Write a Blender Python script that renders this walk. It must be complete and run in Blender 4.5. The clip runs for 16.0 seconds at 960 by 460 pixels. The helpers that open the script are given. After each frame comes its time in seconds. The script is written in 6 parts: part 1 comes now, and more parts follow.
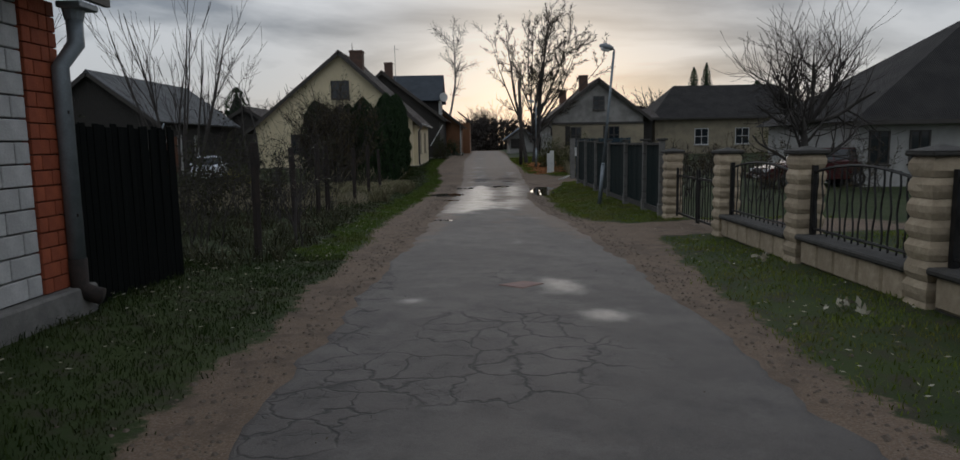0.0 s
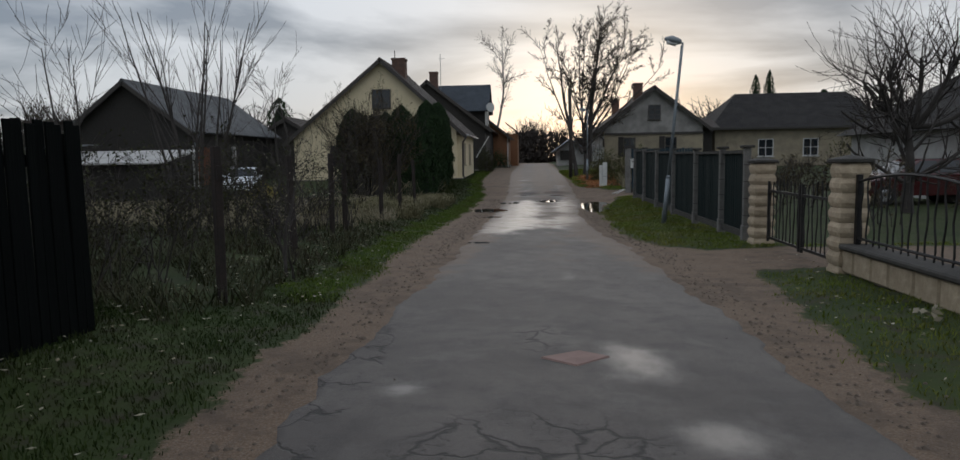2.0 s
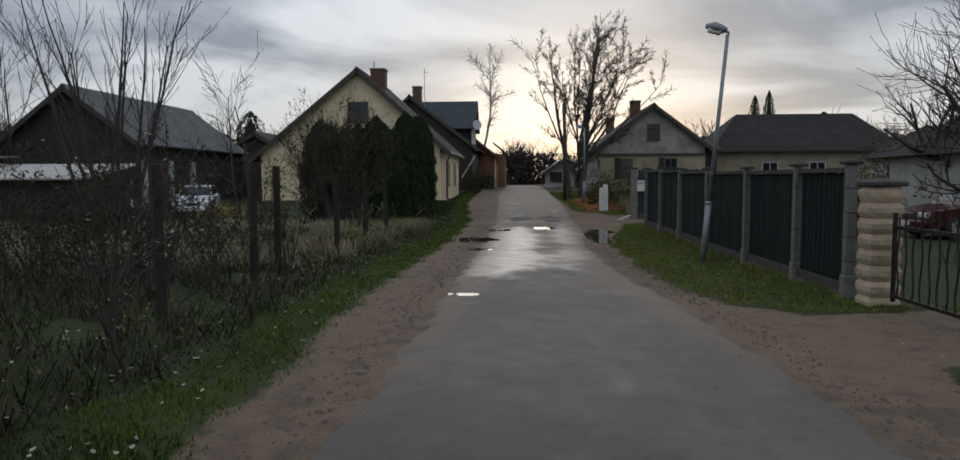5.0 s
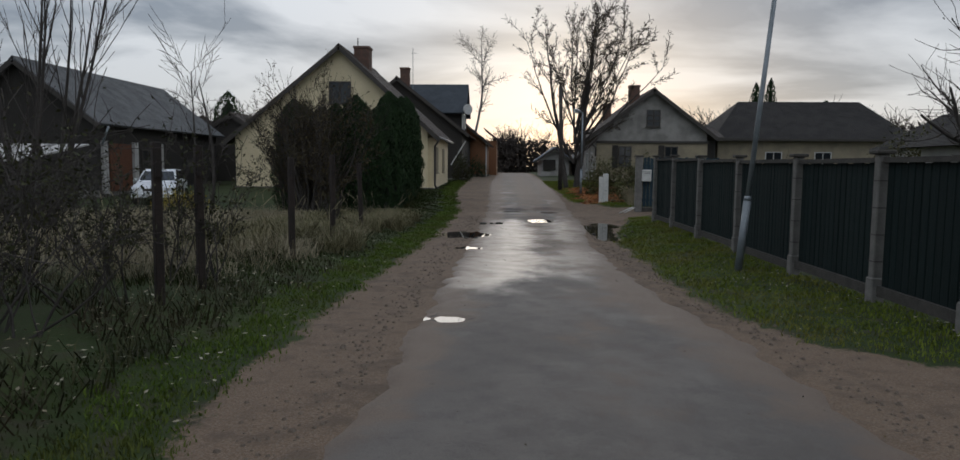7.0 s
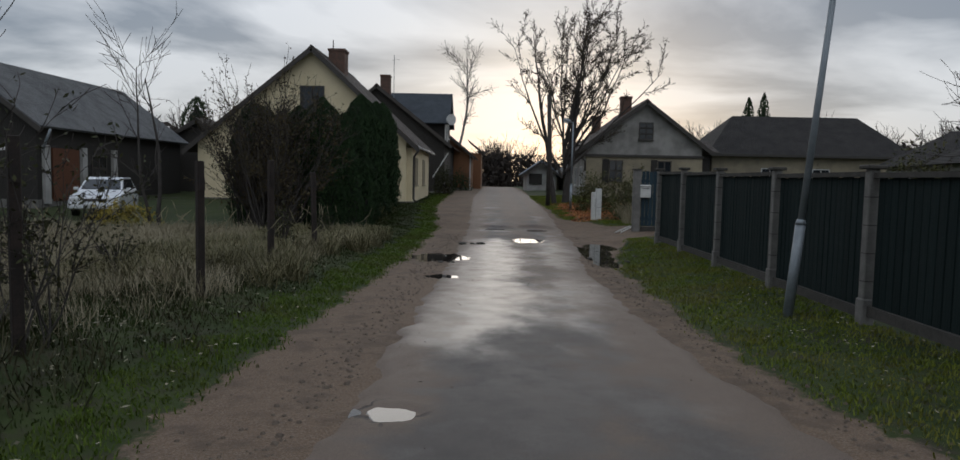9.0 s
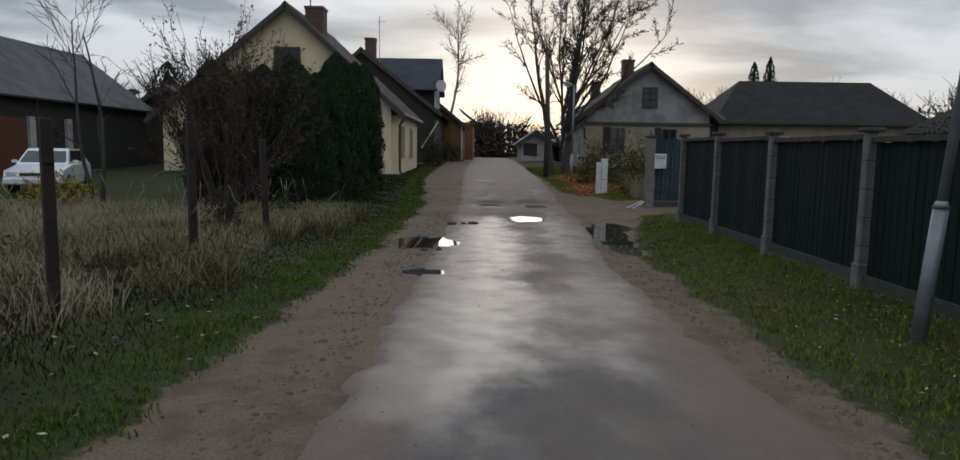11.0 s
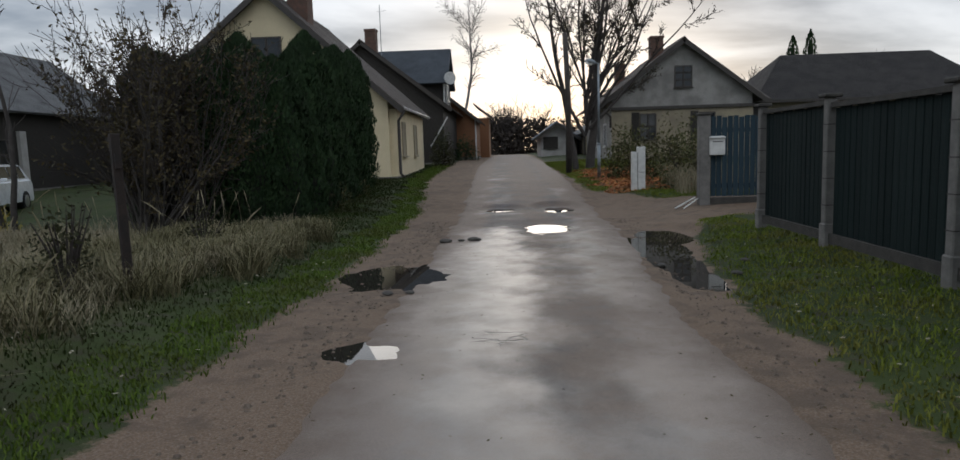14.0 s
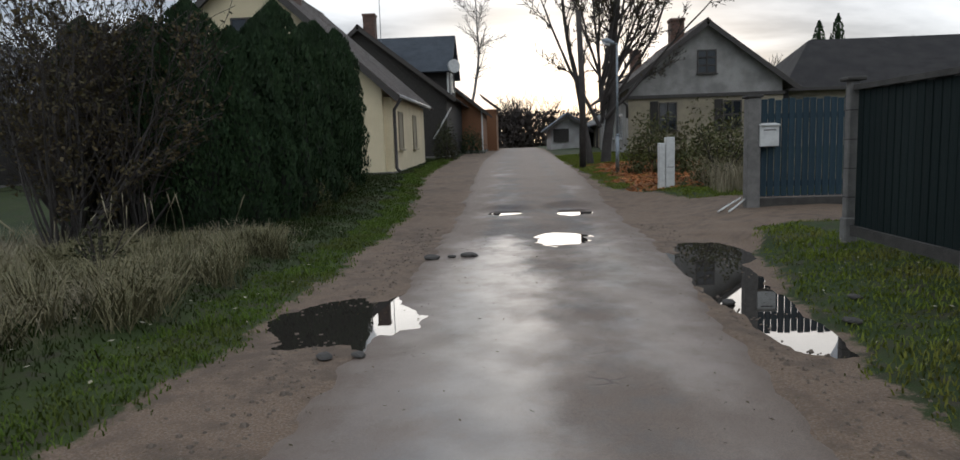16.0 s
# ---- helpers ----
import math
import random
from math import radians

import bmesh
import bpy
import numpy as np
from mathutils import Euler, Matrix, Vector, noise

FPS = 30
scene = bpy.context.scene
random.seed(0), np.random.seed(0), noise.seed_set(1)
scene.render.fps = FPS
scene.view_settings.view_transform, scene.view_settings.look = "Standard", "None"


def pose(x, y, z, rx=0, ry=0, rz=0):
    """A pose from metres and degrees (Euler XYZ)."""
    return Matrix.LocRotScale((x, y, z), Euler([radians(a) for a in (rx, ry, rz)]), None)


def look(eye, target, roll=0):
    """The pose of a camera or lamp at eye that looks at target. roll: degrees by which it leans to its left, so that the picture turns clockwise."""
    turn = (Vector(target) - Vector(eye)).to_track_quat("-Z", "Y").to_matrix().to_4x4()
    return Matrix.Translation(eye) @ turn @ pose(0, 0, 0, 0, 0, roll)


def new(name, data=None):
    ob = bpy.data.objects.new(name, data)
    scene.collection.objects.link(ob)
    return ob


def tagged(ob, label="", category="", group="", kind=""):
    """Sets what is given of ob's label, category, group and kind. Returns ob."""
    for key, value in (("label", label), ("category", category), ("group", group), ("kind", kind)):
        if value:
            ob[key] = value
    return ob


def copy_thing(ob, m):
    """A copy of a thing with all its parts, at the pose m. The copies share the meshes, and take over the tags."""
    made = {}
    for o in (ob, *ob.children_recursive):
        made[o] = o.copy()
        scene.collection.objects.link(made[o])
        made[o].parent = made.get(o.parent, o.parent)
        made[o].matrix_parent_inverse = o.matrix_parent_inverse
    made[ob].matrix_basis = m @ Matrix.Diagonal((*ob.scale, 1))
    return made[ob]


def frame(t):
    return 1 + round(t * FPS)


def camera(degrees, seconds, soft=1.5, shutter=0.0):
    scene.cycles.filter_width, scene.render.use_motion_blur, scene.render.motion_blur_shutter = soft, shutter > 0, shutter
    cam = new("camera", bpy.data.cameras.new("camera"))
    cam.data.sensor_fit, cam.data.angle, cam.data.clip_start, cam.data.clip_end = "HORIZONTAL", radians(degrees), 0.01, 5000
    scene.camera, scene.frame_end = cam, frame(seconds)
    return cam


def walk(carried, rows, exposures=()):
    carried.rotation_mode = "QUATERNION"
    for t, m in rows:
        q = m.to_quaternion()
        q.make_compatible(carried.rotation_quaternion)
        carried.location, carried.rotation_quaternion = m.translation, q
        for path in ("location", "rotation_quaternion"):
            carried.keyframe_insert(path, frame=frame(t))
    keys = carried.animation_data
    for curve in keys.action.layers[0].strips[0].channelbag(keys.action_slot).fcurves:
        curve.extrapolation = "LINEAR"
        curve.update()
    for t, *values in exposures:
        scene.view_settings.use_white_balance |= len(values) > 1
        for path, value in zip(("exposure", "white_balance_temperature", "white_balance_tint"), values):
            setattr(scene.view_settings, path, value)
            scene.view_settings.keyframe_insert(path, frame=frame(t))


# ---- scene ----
cam = camera(70, 16.0)
PATH = [
    (0, -0.022, -0.006, 1.491, 0.51, -7.07, 0.99),
    (0.5, 0.007, 0.688, 1.501, 3.75, -3.44, -1.07),
    (1, 0.034, 1.272, 1.436, 5.14, -4.56, 0.78),
    (1.5, -0.029, 1.972, 1.436, 6.45, -5.57, -0.48),
    (2, 0.068, 2.636, 1.405, 4.58, -5.95, 0.96),
    (2.5, -0.038, 3.237, 1.396, 6.51, -5.19, -0.75),
    (3, 0.025, 3.820, 1.353, 5.28, -5.70, 0.45),
    (3.5, -0.128, 4.452, 1.371, 9.21, -4.41, -1.58),
    (4, -0.154, 4.962, 1.354, 10.24, -4.43, 0.49),
    (4.5, -0.319, 5.903, 1.344, 8.42, -6.09, -0.17),
    (5, -0.267, 6.640, 1.339, 3.37, -4.18, 0.25),
    (7.5, -0.397, 9.826, 1.324, 2.09, -6.23, -0.86),
    (8, -0.295, 10.532, 1.302, -0.82, -7.51, -0.18),
    (8.5, -0.362, 11.084, 1.315, 1.29, -3.25, -2.40),
    (9, -0.347, 11.786, 1.289, 1.36, -4.07, -1.19),
    (11.5, -0.414, 15.282, 1.230, 0.37, -6.53, -0.66),
    (12, -0.268, 16.100, 1.202, 0.84, -5.98, 1.23),
    (12.5, -0.282, 16.778, 1.183, 1.50, -5.60, -0.32),
    (13, -0.137, 17.506, 1.160, 1.26, -4.37, 1.34),
    (13.5, -0.211, 18.051, 1.143, 2.97, -6.53, 0.10),
    (14, -0.080, 18.787, 1.113, 2.47, -6.57, 1.76),
    (14.5, -0.105, 19.434, 1.112, 2.65, -6.28, 0.53),
    (15, 0.015, 20.204, 1.093, 2.08, -7.33, 2.43),
    (15.5, -0.016, 20.903, 1.080, 1.92, -7.82, -0.15),
    (16, -0.024, 21.505, 1.064, 3.21, -7.08, 1.89),
]
walk(cam, [(t, pose(x, y, z, 90 + pitch, roll, yaw)) for t, x, y, z, yaw, pitch, roll in PATH], [(0.0, -0.3), (0.6, -0.12), (3.0, -0.02), (5.0, 0.0), (9.0, 0.0), (12.5, 0.15), (14.5, 0.34), (16.0, 0.55)])

# ---- sky and sun: evening, broken cloud, the sun low behind it straight ahead ----
SUN_ELEV, SUN_AZ = 7.0, 6.0
world = bpy.data.worlds.new("evening_sky")
scene.world = world
world.use_nodes = True
wn, wl = world.node_tree.nodes, world.node_tree.links
wn.clear()


def wnode(kind, **kw):
    n = wn.new(kind)
    for k, v in kw.items():
        n.inputs[k].default_value = v
    return n


def wmath(op, a, b=None, clamp=False):
    n = wn.new("ShaderNodeMath")
    n.operation, n.use_clamp = op, clamp
    for i, v in enumerate((a, b)):
        if v is None:
            continue
        if isinstance(v, (int, float)):
            n.inputs[i].default_value = v
        else:
            wl.new(v, n.inputs[i])
    return n.outputs[0]


def wmix(f, a, b):
    n = wn.new("ShaderNodeMix")
    n.data_type = "RGBA"
    for i, v in ((0, f), (6, a), (7, b)):
        if isinstance(v, (int, float)):
            n.inputs[i].default_value = v
        elif isinstance(v, tuple):
            n.inputs[i].default_value = (*v, 1)
        else:
            wl.new(v, n.inputs[i])
    return n.outputs[2]


sky = wn.new("ShaderNodeTexSky")
sky.sky_type, sky.sun_disc = "NISHITA", False
sky.sun_elevation, sky.sun_rotation = radians(SUN_ELEV), radians(SUN_AZ)
coord = wn.new("ShaderNodeTexCoord")
sep = wn.new("ShaderNodeSeparateXYZ")
wl.new(coord.outputs["Generated"], sep.inputs[0])
dx, dy, dz = sep.outputs
up = wmath("ADD", wmath("MAXIMUM", dz, 0.0), 0.16)
flat = wn.new("ShaderNodeCombineXYZ")
wl.new(wmath("MULTIPLY", wmath("DIVIDE", dx, up), 0.8), flat.inputs[0])
wl.new(wmath("DIVIDE", dy, up), flat.inputs[1])
clouds = wnode("ShaderNodeTexNoise", Scale=0.80, Detail=8.0, Roughness=0.50, Distortion=0.5)
wl.new(flat.outputs[0], clouds.inputs["Vector"])
shape = wmath("MULTIPLY", wmath("SUBTRACT", clouds.outputs["Fac"], 0.41), 5.6, True)
ahead = wmath("MAXIMUM", wmath("MULTIPLY", wmath("SUBTRACT", dy, 0.55), 2.2), 0.0, True)
low = wmath("SUBTRACT", 1.0, wmath("MULTIPLY", wmath("MAXIMUM", dz, 0.0), 3.2), True)
gap = wmath("MULTIPLY", ahead, wmath("POWER", low, 1.6))
bright = wmath("ADD", shape, wmath("MULTIPLY", gap, 0.55), True)
grey = wmix(bright, (0.275, 0.33, 0.42), (0.89, 0.94, 1.02))
hot = wmath("MULTIPLY", wmath("POWER", wmath("SUBTRACT", 1.0, wmath("MULTIPLY", wmath("ABSOLUTE", wmath("SUBTRACT", dx, 0.03)), 2.6), True), 2.0), wmath("MULTIPLY", gap, 0.85), True)
grey = wmix(hot, grey, (1.66, 1.62, 1.54))
warm = wmath("MULTIPLY", ahead, wmath("POWER", wmath("SUBTRACT", 1.0, wmath("MULTIPLY", wmath("MAXIMUM", dz, 0.0), 12.5), True), 1.5))
grey = wmix(wmath("MULTIPLY", warm, wmath("ADD", wmath("MULTIPLY", shape, 0.40), 0.10)), grey, (1.23, 1.13, 0.92))
dome = wn.new("ShaderNodeVectorMath")  # overcast: brighter overhead than at the horizon
dome.operation = "SCALE"
wl.new(grey, dome.inputs[0])
wl.new(wmath("ADD", 0.80, wmath("MULTIPLY", wmath("MAXIMUM", dz, 0.0), 1.25)), dome.inputs["Scale"])
cloud_light = wnode("ShaderNodeBackground", Strength=0.68)
wl.new(dome.outputs[0], cloud_light.inputs[0])
sky_light = wnode("ShaderNodeBackground", Strength=0.012)
wl.new(sky.outputs[0], sky_light.inputs[0])
both = wn.new("ShaderNodeAddShader")
wl.new(cloud_light.outputs[0], both.inputs[0])
wl.new(sky_light.outputs[0], both.inputs[1])
wl.new(both.outputs[0], wn.new("ShaderNodeOutputWorld").inputs[0])

sun = new("sun", bpy.data.lights.new("sun", "SUN"))
sun.data.energy, sun.data.angle, sun.data.color = 0.5, radians(40), (1.0, 0.93, 0.84)
sun.matrix_world = look((0, 0, 0), (-math.sin(radians(SUN_AZ)) * 1.0, -math.cos(radians(SUN_AZ)), -math.tan(radians(SUN_ELEV))))


# ---- materials ----
class Mat:
    """A small wrapper round a node material."""

    def __init__(self, name):
        self.m = bpy.data.materials.new(name)
        self.m.use_nodes = True
        self.n, self.l = self.m.node_tree.nodes, self.m.node_tree.links
        self.b = self.n["Principled BSDF"]
        self.pos = self.n.new("ShaderNodeTexCoord").outputs["Object"]

    def put(self, sock, v):
        if isinstance(v, tuple):
            sock.default_value = (*v, 1) if len(v) == 3 and len(sock.default_value) == 4 else v
        elif isinstance(v, (int, float)):
            sock.default_value = v
        else:
            self.l.new(v, sock)

    def set(self, **kw):
        for k, v in kw.items():
            self.put(self.b.inputs[k.replace("_", " ")], v)
        return self

    def stretch(self, sx, sy, sz, vec=None):
        n = self.n.new("ShaderNodeMapping")
        n.inputs["Scale"].default_value = (sx, sy, sz)
        self.l.new(vec or self.pos, n.inputs[0])
        return n.outputs[0]

    def noise(self, scale, detail=4, rough=0.55, vec=None, dist=0.0):
        n = self.n.new("ShaderNodeTexNoise")
        for k, v in (("Scale", scale), ("Detail", detail), ("Roughness", rough), ("Distortion", dist)):
            n.inputs[k].default_value = v
        self.l.new(vec or self.pos, n.inputs["Vector"])
        return n.outputs["Fac"]

    def voro(self, scale, feature="DISTANCE_TO_EDGE", vec=None):
        n = self.n.new("ShaderNodeTexVoronoi")
        n.feature = feature
        n.inputs["Scale"].default_value = scale
        self.l.new(vec or self.pos, n.inputs["Vector"])
        return n.outputs["Distance"]

    def wave(self, scale, axis="X", dist=0.0):
        n = self.n.new("ShaderNodeTexWave")
        n.bands_direction = axis
        n.inputs["Scale"].default_value, n.inputs["Distortion"].default_value = scale, dist
        self.l.new(self.pos, n.inputs["Vector"])
        return n.outputs["Fac"]

    def step(self, v, a, b, lo=0.0, hi=1.0):
        n = self.n.new("ShaderNodeMapRange")
        n.interpolation_type = "SMOOTHSTEP"
        self.l.new(v, n.inputs[0])
        for i, x in enumerate((a, b, lo, hi)):
            n.inputs[i + 1].default_value = x
        return n.outputs[0]

    def math(self, op, a, b=0.0, clamp=False):
        n = self.n.new("ShaderNodeMath")
        n.operation, n.use_clamp = op, clamp
        self.put(n.inputs[0], a)
        self.put(n.inputs[1], b)
        return n.outputs[0]

    def mix(self, f, a, b):
        n = self.n.new("ShaderNodeMix")
        n.data_type = "RGBA"
        self.put(n.inputs[0], f)
        self.put(n.inputs[6], a)
        self.put(n.inputs[7], b)
        return n.outputs[2]

    def attr(self, name):
        n = self.n.new("ShaderNodeAttribute")
        n.attribute_name = name
        return n.outputs["Fac"]

    def rand(self):
        return self.n.new("ShaderNodeObjectInfo").outputs["Random"]

    def island(self):
        return self.n.new("ShaderNodeNewGeometry").outputs["Random Per Island"]

    def bump(self, h, strength=0.4, dist=0.02):
        n = self.n.new("ShaderNodeBump")
        n.inputs["Strength"].default_value, n.inputs["Distance"].default_value = strength, dist
        self.l.new(h, n.inputs["Height"])
        self.l.new(n.outputs[0], self.b.inputs["Normal"])
        return self


def plain(name, a, b, scale=6.0, rough=0.8, fine=60.0, bump=0.3, metal=0.0, var=0.25, spec=0.4):
    """A surface with stains at one scale, grain at another and a tint for each piece."""
    m = Mat(name)
    big = m.noise(scale, 5, 0.6)
    grain = m.noise(fine, 3, 0.6)
    c = m.mix(m.step(big, 0.32, 0.68), a, b)
    c = m.mix(m.math("MULTIPLY", m.step(grain, 0.35, 0.75), 0.35), c, tuple(0.55 * v for v in a))
    c = m.mix(m.math("MULTIPLY", m.rand(), var), c, tuple(0.6 * v for v in b))
    m.set(Base_Color=c, Roughness=m.math("ADD", m.math("MULTIPLY", grain, 0.2), rough - 0.1), Metallic=metal, Specular_IOR_Level=spec)
    return m.bump(m.math("ADD", grain, m.math("MULTIPLY", big, 0.5)), bump, 0.01).m


def foliage(name, a, b, c=None, rough=0.75):
    m = Mat(name)
    r = m.island()
    col = m.mix(r, a, b)
    col = m.mix(m.step(m.noise(0.9, 3), 0.42, 0.68, 0.0, 0.75), col, c or tuple(0.6 * v for v in a))
    return m.set(Base_Color=col, Roughness=rough, Specular_IOR_Level=0.15).m


def asphalt():
    m = Mat("worn_asphalt")
    wet, dirt, crack = m.attr("wet"), m.attr("dirt"), m.attr("crack")
    big, mid, grain = m.noise(0.55, 5, 0.6), m.noise(3.2, 5, 0.65), m.noise(95, 3, 0.7)
    stones = m.voro(120, "F1")
    c = m.mix(m.step(big, 0.35, 0.65), (0.062, 0.053, 0.047), (0.092, 0.080, 0.071))
    c = m.mix(m.step(mid, 0.42, 0.7, 0.0, 0.75), c, (0.051, 0.045, 0.042))
    c = m.mix(m.step(m.noise(1.7, 7, 0.7), 0.52, 0.68, 0.0, 0.5), c, (0.116, 0.104, 0.094))
    c = m.mix(m.step(m.noise(38, 4, 0.7), 0.55, 0.72, 0.0, 0.6), c, (0.028, 0.026, 0.026))
    c = m.mix(m.step(stones, 0.0, 0.42, 0.5, 0.0), c, (0.19, 0.18, 0.17))
    mud = m.step(m.math("ADD", dirt, m.math("MULTIPLY", m.math("SUBTRACT", m.noise(1.6, 6, 0.7), 0.5), 1.3)), 0.35, 0.75)
    c = m.mix(m.math("MULTIPLY", mud, 0.85), c, m.mix(m.step(grain, 0.35, 0.7), (0.098, 0.069, 0.050), (0.158, 0.116, 0.086)))
    warp = m.n.new("ShaderNodeVectorMath")
    wob = m.n.new("ShaderNodeTexNoise")
    wob.inputs["Scale"].default_value, wob.inputs["Detail"].default_value = 4.0, 4
    m.l.new(m.pos, wob.inputs["Vector"])
    warp.operation = "MULTIPLY_ADD"
    m.l.new(wob.outputs["Color"], warp.inputs[0])
    warp.inputs[1].default_value = (0.35, 0.35, 0.0)
    m.l.new(m.pos, warp.inputs[2])
    line = m.step(m.voro(2.3, vec=warp.outputs[0]), 0.0, 0.05, 1.0, 0.0)
    thin = m.step(m.voro(6.5, vec=warp.outputs[0]), 0.0, 0.045, 0.7, 0.0)
    where = m.step(m.math("ADD", crack, m.math("MULTIPLY", m.math("SUBTRACT", m.noise(1.1, 3), 0.5), 0.7)), 0.35, 0.6)
    lines = m.math("MULTIPLY", m.math("MAXIMUM", line, m.math("MULTIPLY", thin, m.step(mid, 0.48, 0.6))), where)
    c = m.mix(m.math("MULTIPLY", lines, 0.85), c, (0.016, 0.014, 0.013))
    film = m.step(m.math("ADD", wet, m.math("MULTIPLY", m.math("SUBTRACT", m.noise(1.0, 7, 0.64, m.stretch(1.0, 0.7, 1.0)), 0.5), 1.25)), 0.30, 0.72)
    film = m.math("MULTIPLY", m.math("MULTIPLY", film, m.step(wet, 0.02, 0.2)), m.math("SUBTRACT", 1.0, m.math("MULTIPLY", mud, 0.25)))
    film = m.math("MULTIPLY", film, m.step(m.math("ADD", dirt, m.math("MULTIPLY", m.math("SUBTRACT", m.noise(2.4, 5, 0.7), 0.5), 0.9)), 0.80, 1.35, 1.0, 0.12))
    c = m.mix(m.math("MULTIPLY", film, 0.20), c, (0.060, 0.052, 0.046))
    rough = m.math("ADD", m.math("MULTIPLY", m.math("SUBTRACT", 1.0, film), 0.34), m.math("ADD", 0.27, m.math("MULTIPLY", mid, 0.16)))
    m.set(Base_Color=c, Roughness=rough, Specular_IOR_Level=m.math("ADD", 0.35, m.math("MULTIPLY", film, 0.32)))
    h = m.math("SUBTRACT", m.math("MULTIPLY", grain, m.math("SUBTRACT", 1.0, m.math("MULTIPLY", film, 0.93))), m.math("MULTIPLY", lines, 2.5))
    return m.bump(h, 0.45, 0.006).m


def earth():
    m = Mat("verge_earth")
    dirt, straw, leaf = m.attr("dirt"), m.attr("straw"), m.attr("leaf")
    big, mid, grain = m.noise(0.5, 5), m.noise(4.0, 5, 0.65), m.noise(60, 3, 0.7)
    grass = m.mix(m.step(big, 0.35, 0.65), (0.018, 0.031, 0.006), (0.031, 0.045, 0.010))
    grass = m.mix(m.step(mid, 0.45, 0.7), grass, (0.034, 0.030, 0.018))
    grass = m.mix(m.math("MULTIPLY", straw, 0.8), grass, m.mix(mid, (0.085, 0.072, 0.042), (0.15, 0.125, 0.075)))
    pebble = m.voro(55, "F1")
    gravel = m.mix(m.step(grain, 0.3, 0.7), (0.098, 0.066, 0.044), (0.165, 0.117, 0.082))
    gravel = m.mix(m.step(pebble, 0.1, 0.5, 0.45, 0.0), gravel, (0.20, 0.175, 0.15))
    gravel = m.mix(m.step(m.math("ADD", m.math("MULTIPLY", mid, 0.6), m.math("MULTIPLY", big, 0.4)), 0.45, 0.62, 0.0, 0.65), gravel, (0.066, 0.050, 0.038))
    edge = m.step(m.math("ADD", dirt, m.math("MULTIPLY", m.math("SUBTRACT", m.noise(3.2, 8, 0.75), 0.5), 1.7)), 0.38, 0.60)
    c = m.mix(edge, grass, gravel)
    c = m.mix(m.math("MULTIPLY", leaf, m.step(m.noise(14, 4), 0.42, 0.55)), c, (0.20, 0.070, 0.028))
    m.set(Base_Color=c, Roughness=0.88, Specular_IOR_Level=0.2)
    return m.bump(m.math("ADD", mid, m.math("MULTIPLY", grain, 0.4)), 0.6, 0.02).m


def corrugated(name, a, b, axis, scale):
    m = Mat(name)
    c = m.mix(m.step(m.noise(1.3, 5, 0.6), 0.35, 0.7), a, b)
    c = m.mix(m.step(m.noise(9, 5, 0.7), 0.52, 0.7, 0.0, 0.6), c, tuple(0.5 * v for v in a))
    m.set(Base_Color=c, Roughness=0.85, Specular_IOR_Level=0.25)
    return m.bump(m.wave(scale, axis), 0.8, 0.04).m


def planks(name, a, b, axis="X", scale=3.0, rough=0.75, spec=0.12):
    m = Mat(name)
    grain = m.noise(5, 6, 0.65, m.stretch(*(12, 12, 0.8)))
    c = m.mix(m.step(grain, 0.3, 0.7), a, b)
    c = m.mix(m.math("MULTIPLY", m.rand(), 0.35), c, tuple(0.5 * v for v in a))
    m.set(Base_Color=c, Roughness=rough, Specular_IOR_Level=spec)
    return m.bump(m.math("ADD", m.math("MULTIPLY", m.wave(scale, axis), 0.8), grain), 0.4, 0.012).m


def simple(name, col, rough=0.4, metal=0.0, spec=0.5):
    m = Mat(name)
    c = m.mix(m.step(m.noise(8, 4), 0.35, 0.7), col, tuple(0.82 * v for v in col))
    return m.set(Base_Color=c, Roughness=rough, Metallic=metal, Specular_IOR_Level=spec).m


ASPHALT, EARTH = asphalt(), earth()
WATER = Mat("puddle_water").set(Base_Color=(0.022, 0.019, 0.016), Roughness=0.015, IOR=1.33, Specular_IOR_Level=0.9).m
GRASS = foliage("grass_green", (0.072, 0.106, 0.010), (0.138, 0.168, 0.022), (0.145, 0.128, 0.030))
# left verge grass: its own rank green, darkened further for shade on that side
RANK_SHADED = foliage("rank_grass_toned_for_shade", (0.013, 0.026, 0.004), (0.032, 0.048, 0.008), (0.028, 0.027, 0.010))
STRIP = foliage("trodden_strip_grass", (0.046, 0.084, 0.009), (0.092, 0.132, 0.018), (0.070, 0.076, 0.018))
STRAW = foliage("dry_grass", (0.185, 0.160, 0.102), (0.335, 0.290, 0.200), (0.135, 0.120, 0.070))
TUSSOCK = foliage("tussock_straw", (0.090, 0.086, 0.040), (0.22, 0.19, 0.108), (0.070, 0.068, 0.028))
WEED = foliage("dark_weeds", (0.024, 0.030, 0.012), (0.052, 0.052, 0.023), (0.038, 0.029, 0.017))
THUJA = foliage("thuja_sprays", (0.016, 0.035, 0.014), (0.036, 0.062, 0.024), (0.016, 0.028, 0.013))
THUJA_CORE = plain("thuja_core", (0.012, 0.014, 0.009), (0.018, 0.020, 0.012), 3, 0.95)
LEAF_DARK = foliage("late_leaves", (0.040, 0.034, 0.018), (0.085, 0.062, 0.028), (0.05, 0.045, 0.02))
LEAF_BUSH = foliage("bush_leaves", (0.045, 0.055, 0.022), (0.10, 0.095, 0.035), (0.06, 0.045, 0.022))
